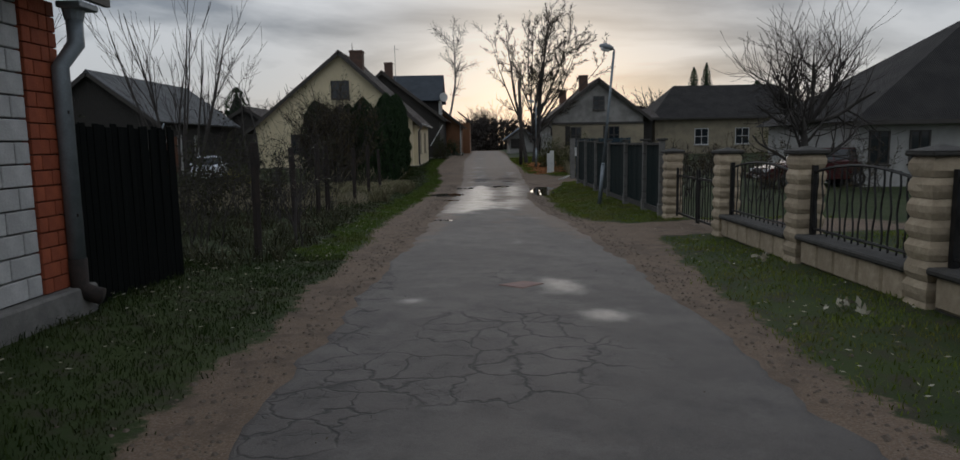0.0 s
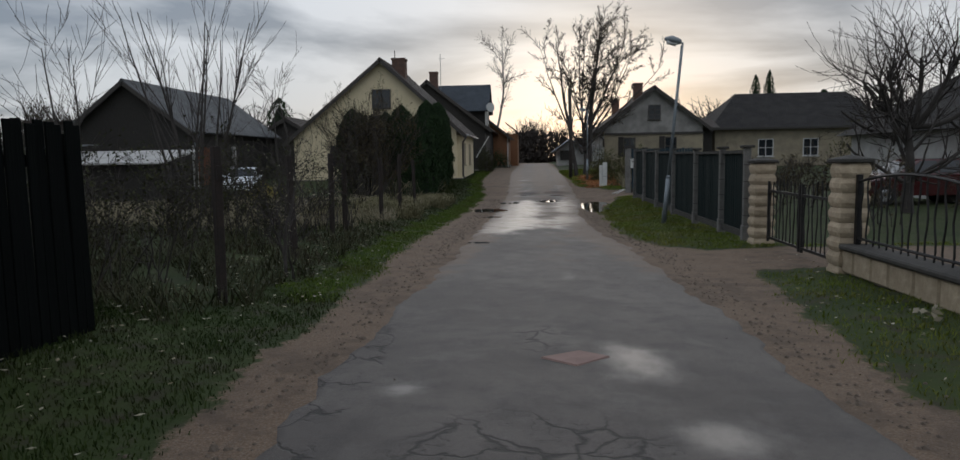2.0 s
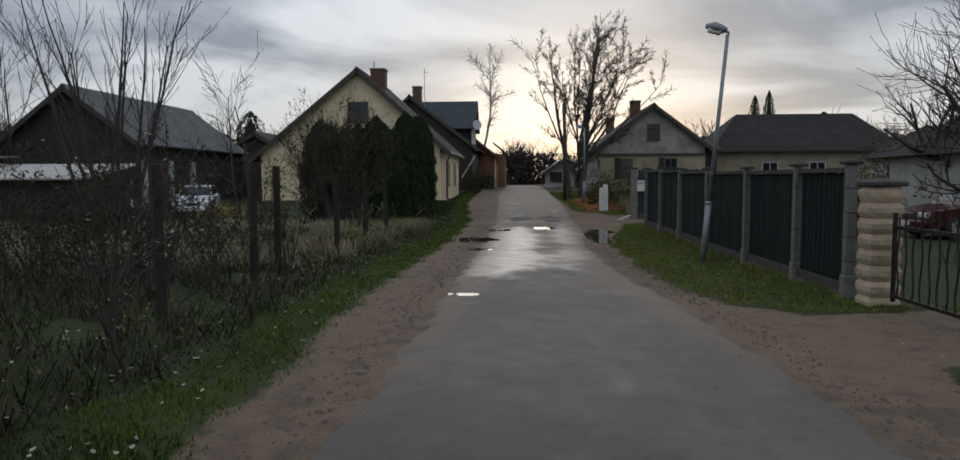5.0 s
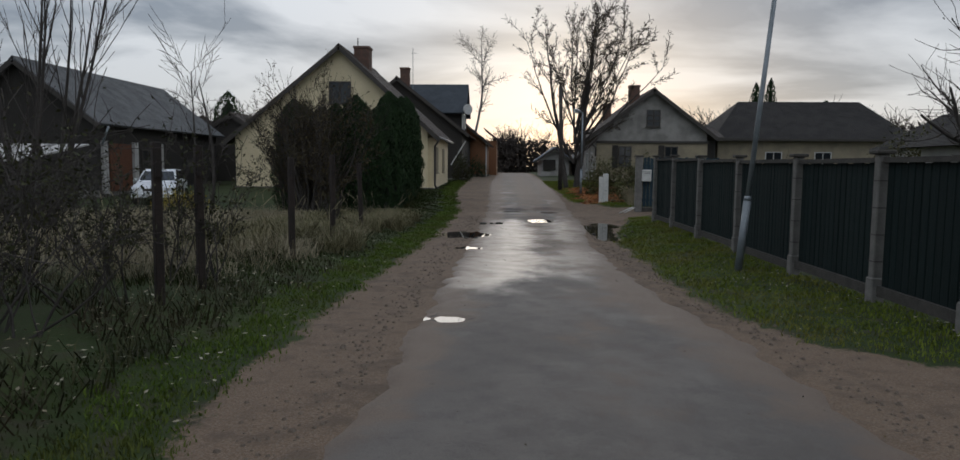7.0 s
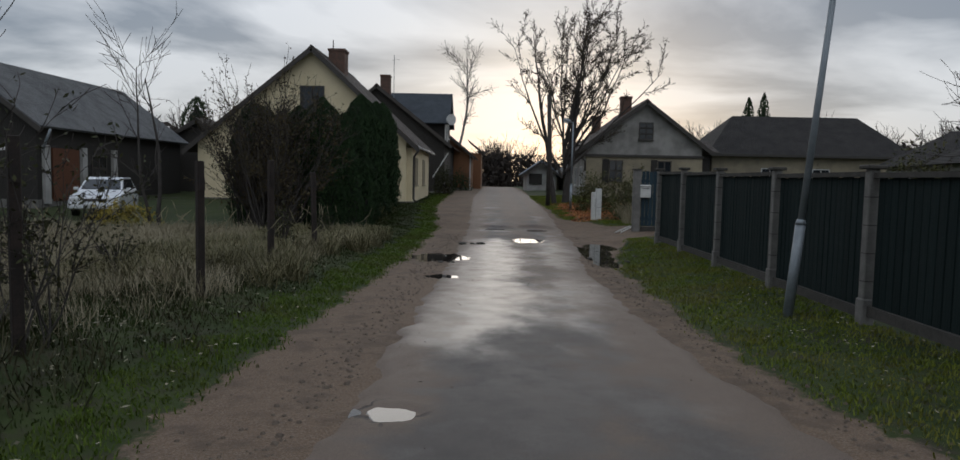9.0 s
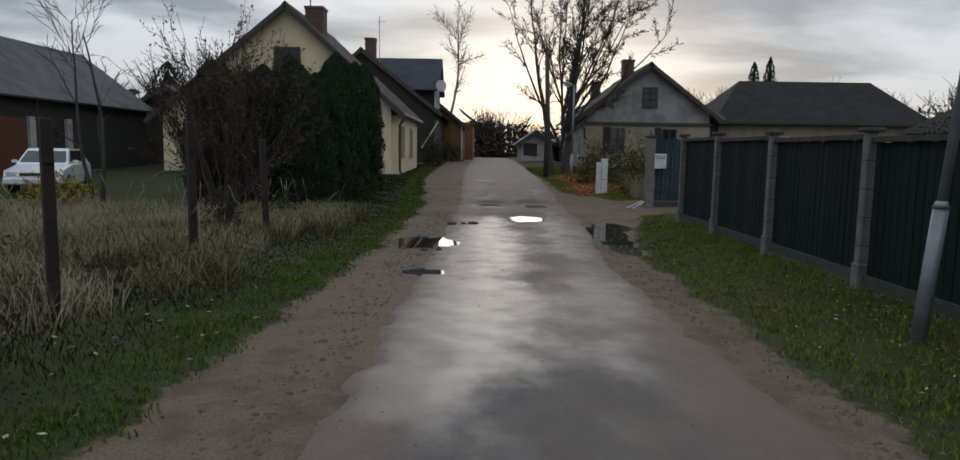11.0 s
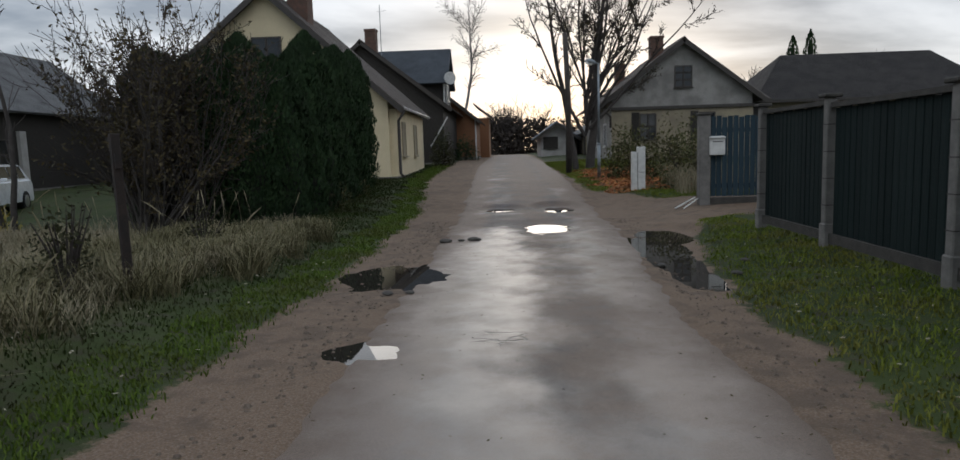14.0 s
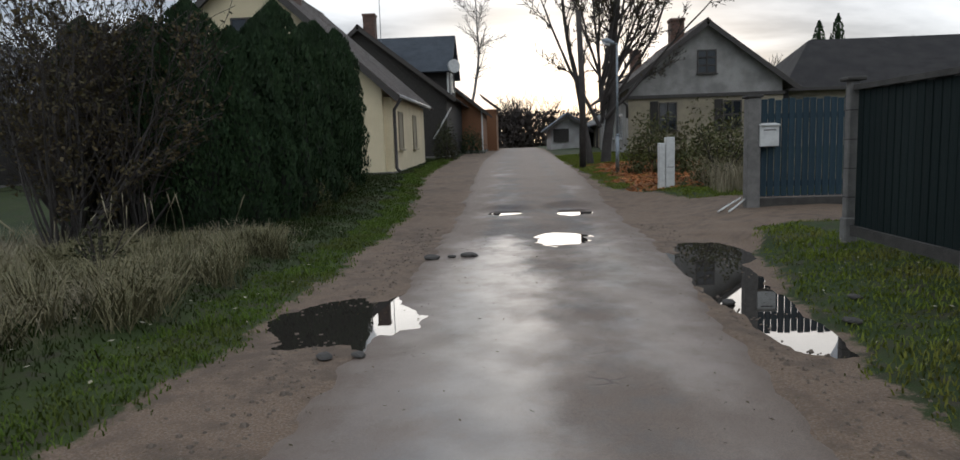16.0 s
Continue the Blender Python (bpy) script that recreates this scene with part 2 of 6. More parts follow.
LEAF_YELLOW = foliage("yellow_leaves", (0.25, 0.20, 0.045), (0.38, 0.30, 0.07), (0.16, 0.15, 0.04))
LEAF_RUST = foliage("fallen_leaves", (0.26, 0.085, 0.030), (0.42, 0.17, 0.06), (0.16, 0.07, 0.035))
LEAF_PALE = foliage("pale_litter", (0.22, 0.20, 0.14), (0.40, 0.37, 0.30), (0.16, 0.12, 0.07))
BARK = plain("grey_bark", (0.040, 0.034, 0.030), (0.066, 0.058, 0.052), 4, 0.9, 40, 0.8)
TWIG = plain("dark_twigs", (0.034, 0.027, 0.023), (0.055, 0.045, 0.040), 4, 0.9, 40, 0.3)
BIRCH = plain("birch_bark", (0.28, 0.27, 0.26), (0.10, 0.09, 0.085), 5, 0.8)
YELLOW = plain("cream_render", (0.74, 0.63, 0.42), (0.65, 0.55, 0.36), 1.1, 0.9, 35, 0.35)
GREY_RENDER = plain("grey_stained_render", (0.36, 0.345, 0.32), (0.205, 0.195, 0.182), 1.2, 0.9, 25, 0.5)
OCHRE_RENDER = plain("old_ochre_render", (0.34, 0.29, 0.20), (0.24, 0.205, 0.15), 1.4, 0.9, 25, 0.5)
WHITE_RENDER = plain("old_white_render", (0.46, 0.45, 0.43), (0.33, 0.32, 0.30), 1.5, 0.9, 25, 0.4)
ROOF_BROWN = corrugated("brown_sheet_roof", (0.060, 0.050, 0.044), (0.095, 0.082, 0.073), "Y", 5.0)
ROOF_GREY = corrugated("grey_fibre_cement_roof", (0.135, 0.138, 0.142), (0.085, 0.090, 0.092), "Y", 5.0)
ROOF_SLATE = corrugated("blue_grey_roof", (0.070, 0.082, 0.095), (0.050, 0.058, 0.068), "X", 5.0)
ROOF_MOSS = corrugated("dark_mossy_roof", (0.022, 0.020, 0.019), (0.036, 0.033, 0.030), "X", 4.0)
ROOF_BLUE = corrugated("pale_blue_roof", (0.16, 0.20, 0.25), (0.12, 0.15, 0.19), "X", 4.0)
WOOD_DARK = planks("dark_weathered_boards", (0.033, 0.031, 0.028), (0.060, 0.055, 0.050))
WOOD_BLACK = planks("black_stained_boards", (0.004, 0.005, 0.0048), (0.007, 0.0085, 0.008), rough=0.9, spec=0.03)
WOOD_TEAL = planks("dark_teal_painted_boards", (0.008, 0.0145, 0.0145), (0.014, 0.023, 0.022), rough=0.75)
WOOD_BLUE = planks("slate_blue_painted_boards", (0.022, 0.042, 0.056), (0.036, 0.060, 0.075), rough=0.6)
WOOD_BROWN = planks("orange_brown_boards", (0.17, 0.085, 0.045), (0.24, 0.12, 0.065))
WOOD_RUST = planks("red_brown_door_boards", (0.10, 0.045, 0.028), (0.15, 0.068, 0.04))
RUST = plain("rusty_iron", (0.017, 0.013, 0.011), (0.032, 0.021, 0.016), 9, 0.85)
IRON = plain("black_iron", (0.012, 0.012, 0.013), (0.025, 0.022, 0.02), 12, 0.55, 80, 0.2, 0.3)
ZINC = plain("galvanised_steel", (0.26, 0.29, 0.31), (0.18, 0.205, 0.22), 4, 0.5, 50, 0.15, 0.4)
CONCRETE = plain("weathered_concrete", (0.20, 0.19, 0.175), (0.125, 0.12, 0.11), 5, 0.9, 70, 0.5)
COPING = plain("dark_mossy_concrete", (0.042, 0.039, 0.034), (0.070, 0.064, 0.056), 6, 0.9, 60, 0.6)
STONE = plain("split_sandstone", (0.50, 0.405, 0.285), (0.36, 0.285, 0.195), 5, 0.9, 22, 0.9, var=0.45)
BLOCK = plain("white_silicate_block", (0.52, 0.51, 0.49), (0.40, 0.39, 0.375), 3, 0.9, 45, 0.5, var=0.3)
BRICK_RED = plain("red_clay_brick", (0.38, 0.095, 0.04), (0.27, 0.065, 0.03), 4, 0.85, 45, 0.6, var=0.35)
BRICK_CHIM = plain("dull_chimney_brick", (0.17, 0.095, 0.07), (0.11, 0.075, 0.06), 7, 0.9, 40, 0.5)
GRAVEL = plain("brown_gravel", (0.15, 0.118, 0.09), (0.10, 0.078, 0.06), 9, 0.9, 60, 0.4)
MORTAR = plain("dark_mortar", (0.11, 0.10, 0.09), (0.075, 0.07, 0.065), 8, 0.95)
GLASS = simple("dark_window_glass", (0.018, 0.022, 0.026), 0.06, 0.0, 0.6)
FRAME_W = simple("white_window_paint", (0.55, 0.55, 0.53), 0.5)
FRAME_D = simple("dark_window_paint", (0.045, 0.038, 0.032), 0.6)
CAR_WHITE = simple("white_car_paint", (0.72, 0.74, 0.76), 0.18, 0.0, 0.6)
CAR_RED = simple("dark_red_car_paint", (0.060, 0.008, 0.010), 0.15, 0.0, 0.6)
RUBBER = simple("black_rubber", (0.012, 0.012, 0.013), 0.8)
CHROME = simple("dull_alloy", (0.45, 0.46, 0.48), 0.35, 0.9)
LENS = simple("clear_lamp_lens", (0.65, 0.66, 0.66), 0.12)
WHITE_BOX = simple("off_white_enamel", (0.58, 0.58, 0.55), 0.5)
BRICK_PINK = plain("pink_paving_brick", (0.25, 0.165, 0.140), (0.20, 0.13, 0.112), 6, 0.85)
HOSE = simple("white_plastic_pipe", (0.55, 0.55, 0.52), 0.5)
WOODS = foliage("far_woods", (0.030, 0.024, 0.020), (0.060, 0.048, 0.040), (0.042, 0.034, 0.03))


# ---- mesh tools ----
class Geo:
    """Collects vertices and faces of one mesh."""

    def __init__(self):
        self.v, self.f = [], []

    def add(self, verts, faces):
        o = len(self.v)
        self.v += [tuple(p) for p in verts]
        self.f += [tuple(i + o for i in f) for f in faces]
        return self

    def box(self, x0, x1, y0, y1, z0, z1, bevel=0.0):
        if bevel <= 0:
            p = [(x, y, z) for z in (z0, z1) for y in (y0, y1) for x in (x0, x1)]
            return self.add(p, [(0, 2, 3, 1), (4, 5, 7, 6), (0, 1, 5, 4), (2, 6, 7, 3), (0, 4, 6, 2), (1, 3, 7, 5)])
        bm = bmesh.new()
        bmesh.ops.create_cube(bm, size=1)
        for w in bm.verts:
            w.co = Vector(((x0 + x1) / 2 + w.co.x * (x1 - x0), (y0 + y1) / 2 + w.co.y * (y1 - y0), (z0 + z1) / 2 + w.co.z * (z1 - z0)))
        bmesh.ops.bevel(bm, geom=bm.edges, offset=bevel, segments=1, affect="EDGES")
        bm.verts.index_update()
        self.add([w.co for w in bm.verts], [[w.index for w in f.verts] for f in bm.faces])
        bm.free()
        return self

    def prism(self, poly, y0, y1, axis="y"):
        """A polygon in x,z pushed along y (or in y,z pushed along x)."""
        n = len(poly)
        if axis == "y":
            p = [(a, y0, b) for a, b in poly] + [(a, y1, b) for a, b in poly]
        elif axis == "x":
            p = [(y0, a, b) for a, b in poly] + [(y1, a, b) for a, b in poly]
        else:
            p = [(a, b, y0) for a, b in poly] + [(a, b, y1) for a, b in poly]
        return self.add(p, [tuple(range(n)), tuple(range(2 * n - 1, n - 1, -1))] + [(i, i + n, (i + 1) % n + n, (i + 1) % n) for i in range(n)])

    def tube(self, pts, radii, sides=6, caps=True):
        pts = [Vector(p) for p in pts]
        if isinstance(radii, (int, float)):
            radii = [radii] * len(pts)
        rings = []
        for i, p in enumerate(pts):
            d = (pts[min(i + 1, len(pts) - 1)] - pts[max(i - 1, 0)]).normalized()
            a = d.orthogonal().normalized() if i == 0 else (a - d * a.dot(d)).normalized()
            b = d.cross(a)
            rings.append([p + radii[i] * (math.cos(k * math.tau / sides) * a + math.sin(k * math.tau / sides) * b) for k in range(sides)])
        o = [q for r in rings for q in r]
        f = [(i * sides + k, i * sides + (k + 1) % sides, (i + 1) * sides + (k + 1) % sides, (i + 1) * sides + k) for i in range(len(pts) - 1) for k in range(sides)]
        if caps:
            f += [tuple(range(sides - 1, -1, -1)), tuple(range((len(pts) - 1) * sides, len(pts) * sides))]
        return self.add(o, f)

    def mesh(self, name, mat, smooth=False):
        me = bpy.data.meshes.new(name)
        me.from_pydata(self.v, [], self.f)
        bm = bmesh.new()
        bm.from_mesh(me)
        bmesh.ops.recalc_face_normals(bm, faces=bm.faces)
        bm.to_mesh(me)
        bm.free()
        me.materials.append(mat)
        if smooth:
            me.shade_smooth()
        return me


def soup(name, verts, tris, mat, per=3):
    """A mesh straight from arrays."""
    me = bpy.data.meshes.new(name)
    verts, tris = np.asarray(verts, np.float32), np.asarray(tris, np.int32)
    me.vertices.add(len(verts))
    me.vertices.foreach_set("co", verts.ravel())
    me.loops.add(tris.size)
    me.loops.foreach_set("vertex_index", tris.ravel())
    me.polygons.add(len(tris))
    me.polygons.foreach_set("loop_start", np.arange(0, tris.size, per, dtype=np.int32))
    me.update(calc_edges=True)
    me.validate()
    me.materials.append(mat)
    return me


def thing(name, label, category, at=(0, 0, 0), rz=0.0, group="", kind=""):
    ob = new(name)
    ob.empty_display_size = 0.1
    ob.matrix_basis = pose(*at, 0, 0, rz)
    return tagged(ob, label, category, group, kind)


def part(name, geo, mat, parent, label="", at=None, smooth=False):
    """One mesh object under a thing or part, in its parent's own axes; geo is a Geo or a ready mesh."""
    ob = new(name, geo.mesh(name, mat, smooth) if isinstance(geo, Geo) else geo)
    ob.parent = parent
    if at is not None:
        ob.matrix_basis = at if isinstance(at, Matrix) else Matrix.Translation(at)
    return tagged(ob, label)


def solid(name, geo, mat, label, category, at=(0, 0, 0), rz=0.0, group="", kind="", smooth=False):
    ob = new(name, geo.mesh(name, mat, smooth) if isinstance(geo, Geo) else geo)
    ob.matrix_basis = pose(*at, 0, 0, rz)
    return tagged(ob, label, category, group, kind)


# ---- the lie of the land ----
PY = np.array([-400, -60, -10, 0, 16, 25, 28, 33, 36, 40, 44, 48, 57, 75, 95, 140, 900.0])
PZ = np.array([3.0, 1.0, 0.17, 0, -0.28, -0.44, -0.468, -0.468, -0.42, -0.17, 0.0, 0.09, 0.28, 0.48, 0.52, 0.4, 0.4])


def smooth01(v, a, b):
    k = np.clip((v - a) / (b - a), 0, 1)
    return k * k * (3 - 2 * k)


def wob(x, y, s, k=0.0):
    """Cheap smooth noise for outlines, about -1 to 1."""
    return (np.sin(x * s * 1.7 + 1.3 * np.sin(y * s * 1.1 + k) + k) + np.sin(y * s * 2.3 + 1.7 * np.sin(x * s * 1.9 + 2 * k) + 3 * k) + 0.6 * np.sin((x + y) * s * 4.1 + k * 5)) / 2.6


# x, y, half width, half length, water level
PUDDLES = [(-1.58, 27.5, 0.72, 0.84, -0.487), (2.58, 30.9, 0.46, 0.95, -0.487), (2.22, 29.6, 0.42, 1.2, -0.487), (2.15, 28.3, 0.34, 1.2, -0.487), (2.14, 27.0, 0.27, 0.8, -0.487),
           (0.64, 32.6, 0.50, 0.88, -0.492), (1.12, 36.3, 0.42, 0.75, -0.44), (-1.25, 23.95, 0.36, 0.22, -0.425), (-1.02, 16.25, 0.20, 0.17, -0.278),
           (-0.35, 36.3, 0.4, 0.5, -0.42)]


def land(x, y):
    x, y = np.asarray(x, float), np.asarray(y, float)
    z = np.interp(y, PY, PZ)
    z = z + 0.02 * np.exp(-((x - 0.25) / 1.4) ** 2) * (y < 44)
    right = np.interp(y, [0, 10, 20, 28, 34, 40, 60], [0.04, 0.06, 0.08, 0.24, 0.20, 0.16, 0.1])
    z = z + right * smooth01(x, 2.3, 4.2)
    left = np.interp(y, [0, 7, 10, 14, 25, 33, 44, 60], [0.20, 0.20, 0.15, 0.18, 0.22, 0.06, 0.02, 0.05])
    z = z + left * smooth01(-x, 2.4, 4.0)
    z = z + np.interp(y, [0, 15, 25, 36, 50], [0, 0.05, 0.12, 0.0, 0.05]) * smooth01(-x, 5, 11)
    z = z + 0.018 * wob(x, y, 1.6, 0.4) * smooth01(np.abs(x - 0.2), 1.8, 2.8) + 0.006 * wob(x, y, 2.2, 2.0)
    near_r, rim_r = np.full(z.shape, 9.0), np.full(z.shape, 9.0)
    for px, py, rx, ry, level in PUDDLES:
        n = 0.20 * wob(x, y, 2.6 / max(rx, 0.4), px) + 0.10 * wob(x, y, 7.5, py)
        near = np.sqrt(((x - px) / rx) ** 2 + ((y - py) / ry) ** 2)
        if px > 2.0:  # the long puddle beside the fence verge
            near_r, rim_r = np.minimum(near_r, near), np.minimum(rim_r, near + 0.6 * n)
            continue
        w = 1 - smooth01(near, 1.25, 1.9)
        z = z * (1 - w) + (level + np.clip(0.030 * (near + n - 1.0), -0.03, 0.014)) * w
    w = 1 - smooth01(near_r, 1.25, 1.9)
    z = z * (1 - w) + (-0.487 + np.clip(0.030 * (rim_r - 1.0), -0.03, 0.014)) * w
    return z


def height(x, y):
    return float(land(np.array([x]), np.array([y]))[0])


def grid_mesh(name, X, Y, Z, mat, attrs):
    r, c = X.shape
    i = np.arange(r * c).reshape(r, c)
    quads = np.stack([i[:-1, :-1], i[:-1, 1:], i[1:, 1:], i[1:, :-1]], -1).reshape(-1, 4)
    me = soup(name, np.stack([X, Y, Z], -1).reshape(-1, 3), quads, mat, 4)
    for key, val in attrs.items():
        a = me.attributes.new(key, "FLOAT", "POINT")
        a.data.foreach_set("value", np.broadcast_to(val, X.shape).astype(np.float32).ravel())
    me.shade_smooth()
    return me


def road_left(y):
    return -1.45 + 0.08 * wob(y, 0 * y, 1.3, 0.7) + 0.05 * wob(y, 0 * y, 4.7, 1.9) - 0.5 * smooth01(y, 34, 60)


def road_right(y):
    return 1.92 + 0.09 * wob(y, 0 * y, 1.1, 2.7) + 0.04 * wob(y, 0 * y, 5.3, 0.9) - 0.35 * smooth01(y, 14, 20) + 0.5 * smooth01(y, 25, 31)


def grass_left(y):
    return np.interp(y, [-9, 0, 4, 7, 10, 16, 28, 36, 46, 60, 90], [-1.9, -1.9, -1.95, -2.0, -2.12, -2.45, -2.35, -2.45, -3.3, -3.6, -4.2]) + 0.10 * wob(y, 0 * y, 1.1, 4.0)


def grass_right(y):
    return np.interp(y, [-9, 0, 4, 6, 9, 11, 14.5, 15.5, 18, 26, 30, 31.8, 37, 40, 46, 55, 90], [2.25, 2.3, 2.3, 2.4, 2.65, 2.95, 3.2, 2.35, 1.95, 2.2, 2.95, 3.5, 3.7, 2.3, 2.15, 1.95, 2.4]) + 0.10 * wob(y, 0 * y, 1.3, 6.0)


def span(*steps):
    out = []
    for a, b, d in steps:
        out += list(np.arange(a, b, d))
    return np.array(out + [steps[-1][1]])


gx = span((-900, -200, 140), (-200, -40, 20), (-40, -12, 2), (-12, -3.4, 0.35), (-3.4, 4.4, 0.10), (4.4, 12, 0.4), (12, 40, 2), (40, 200, 20), (200, 900, 140))
gy = span((-400, -40, 60), (-40, -4, 4), (-4, 14, 0.16), (14, 38, 0.10), (38, 62, 0.25), (62, 150, 4), (150, 1500, 150))
GX, GY = np.meshgrid(gx, gy)
GZ = land(GX, GY)
inside = smooth01(GX, road_left(GY) + 0.08, road_left(GY) + 0.24) * smooth01(-GX, -road_right(GY) + 0.08, -road_right(GY) + 0.24) * (GY > -30) * (GY < 120)
dl, dr = GX - grass_left(GY), grass_right(GY) - GX
dirt = np.clip(np.minimum(dl, dr) / 0.5 + 0.5, 0, 1) * (GY > -40) * (GY < 130)
drive1 = smooth01(GY, 12.0, 12.5) * smooth01(-GY, -14.9, -14.4) * (GX > 1.5) * smooth01(-GX, -9.0, -7.0)
drive2 = smooth01(GY, 31.9, 32.4) * smooth01(-GY, -36.9, -36.3) * (GX > 1.5) * smooth01(-GX, -9.0, -8.0)
dirt = np.maximum(dirt, np.maximum(drive1, drive2))
straw = smooth01(GY, 17, 20) * smooth01(-GY, -33.5, -31) * smooth01(-GX, 3.3, 4.2) * smooth01(GX, -22, -15)
leaf = smooth01(GY, 38.5, 40) * smooth01(-GY, -50, -46) * smooth01(GX, 2.6, 3.2) * smooth01(-GX, -6.5, -5)
tagged(new("ground", grid_mesh("ground", GX, GY, GZ - 0.045 * inside, EARTH, {"dirt": dirt, "straw": straw, "leaf": leaf})), "grassy ground with gravelly brown shoulders beside the road", "ground", kind="structure")

ry = span((-28, -4, 1.0), (-4, 14, 0.12), (14, 38, 0.07), (38, 60, 0.25), (60, 115, 1.5))
ru = np.linspace(0, 1, 64)
RU, RY = np.meshgrid(ru, ry)
RX = road_left(RY) * (1 - RU) + road_right(RY) * RU
edge_in = np.minimum(RX - road_left(RY), road_right(RY) - RX)
RZ = land(RX, RY) + 0.004 - 0.05 * (np.minimum(RU, 1 - RU) < 0.001) - 0.03 * (1 - smooth01(edge_in, 0.05, 0.22)) * smooth01(RY, 9, 14)
wet = np.interp(RY, [0, 12, 16, 19, 22, 28, 34, 42, 60, 90], [0.0, 0.06, 0.16, 0.36, 0.72, 0.68, 0.46, 0.34, 0.28, 0.24]) - 0.12 * smooth01(np.abs(RX - 0.2), 1.0, 1.8)
for cx, cy, sx, sy, k in ((0.80, 7.6, 0.38, 0.75, 0.50), (1.12, 6.25, 0.45, 0.40, 0.58), (-0.85, 7.0, 0.35, 0.22, 0.5), (1.55, 9.5, 0.3, 0.6, 0.4), (-0.55, 21.5, 0.35, 0.30, 0.5), (-0.8, 20.3, 0.7, 2.6, 0.35), (-0.75, 27.3, 0.75, 1.5, 0.5), (0.5, 12.2, 0.2, 0.9, 0.35)):
    wet = wet + k * np.exp(-((RX - cx) / sx) ** 2 - ((RY - cy) / sy) ** 2)
wet = np.clip(wet - 0.28 * np.exp(-((RX - 0.45) / 0.45) ** 2) * smooth01(RY, 19, 24), 0, 1)
rdirt = np.clip(1.0 - np.minimum(RX - road_left(RY), road_right(RY) - RX) / np.interp(RY, [0, 8, 16], [0.35, 0.5, 0.95]), 0, 1) * np.interp(RY, [0, 7, 10, 14, 20, 60], [0.0, 0.05, 0.35, 0.75, 1.0, 1.0])
rdirt = rdirt + 0.48 * smooth01(RY, 8, 16) * (0.55 + 0.45 * np.exp(-((RX - 0.45) / 0.5) ** 2)) + 0.16 * smooth01(RY, 18, 24) + 0.14 * smooth01(RY, 34, 44)
crack = sum(k * np.exp(-((RX - cx) / sx) ** 2 - ((RY - cy) / sy) ** 2) for cx, cy, sx, sy, k in ((0.15, 5.6, 0.95, 1.1, 0.95), (-0.1, 4.3, 0.9, 0.8, 0.6), (-1.28, 6.6, 0.20, 2.3, 1.2), (-1.05, 3.9, 0.30, 0.8, 0.9), (0.1, 8.3, 0.5, 0.9, 0.55), (1.5, 3.8, 0.7, 0.9, 0.35), (1.2, 18.4, 0.5, 1.2, 0.4), (-1.02, 16.25, 0.32, 0.32, 1.0), (-0.2, 24.2, 0.4, 0.5, 0.6), (0.5, 26.0, 0.3, 1.5, 0.45)))
road = tagged(new("road", grid_mesh("road", RX, RY, RZ, ASPHALT, {"wet": wet, "dirt": rdirt, "crack": crack})), "cracked grey asphalt lane with damp and muddy patches", "road", kind="structure")

def water(ring, level):
    n = len(ring)
    g = Geo().add([(x, y, level) for x, y in ring], [tuple(range(n))])
    g.add([(x, y, level - 0.012) for x, y in ring], [tuple(range(n - 1, -1, -1))])
    g.f += [(i, i + n, (i + 1) % n + n, (i + 1) % n) for i in range(n)]
    solid("puddle", g, WATER, "shallow still rain puddle in a hollow of the road", "puddle", group="puddles on the road")


for px, py, rx, ry_, level in PUDDLES:
    if px < 2.0:
        water([(px + 1.42 * rx * math.cos(a), py + 1.42 * ry_ * math.sin(a)) for a in np.linspace(0, math.tau, 40, endpoint=False)], level)
water([(1.78, 26.0), (2.5, 26.0), (2.95, 27.5), (3.3, 29.3), (3.65, 30.6), (3.65, 32.3), (2.9, 32.9), (2.1, 32.4), (1.9, 30.5), (1.78, 28.5)], -0.487)


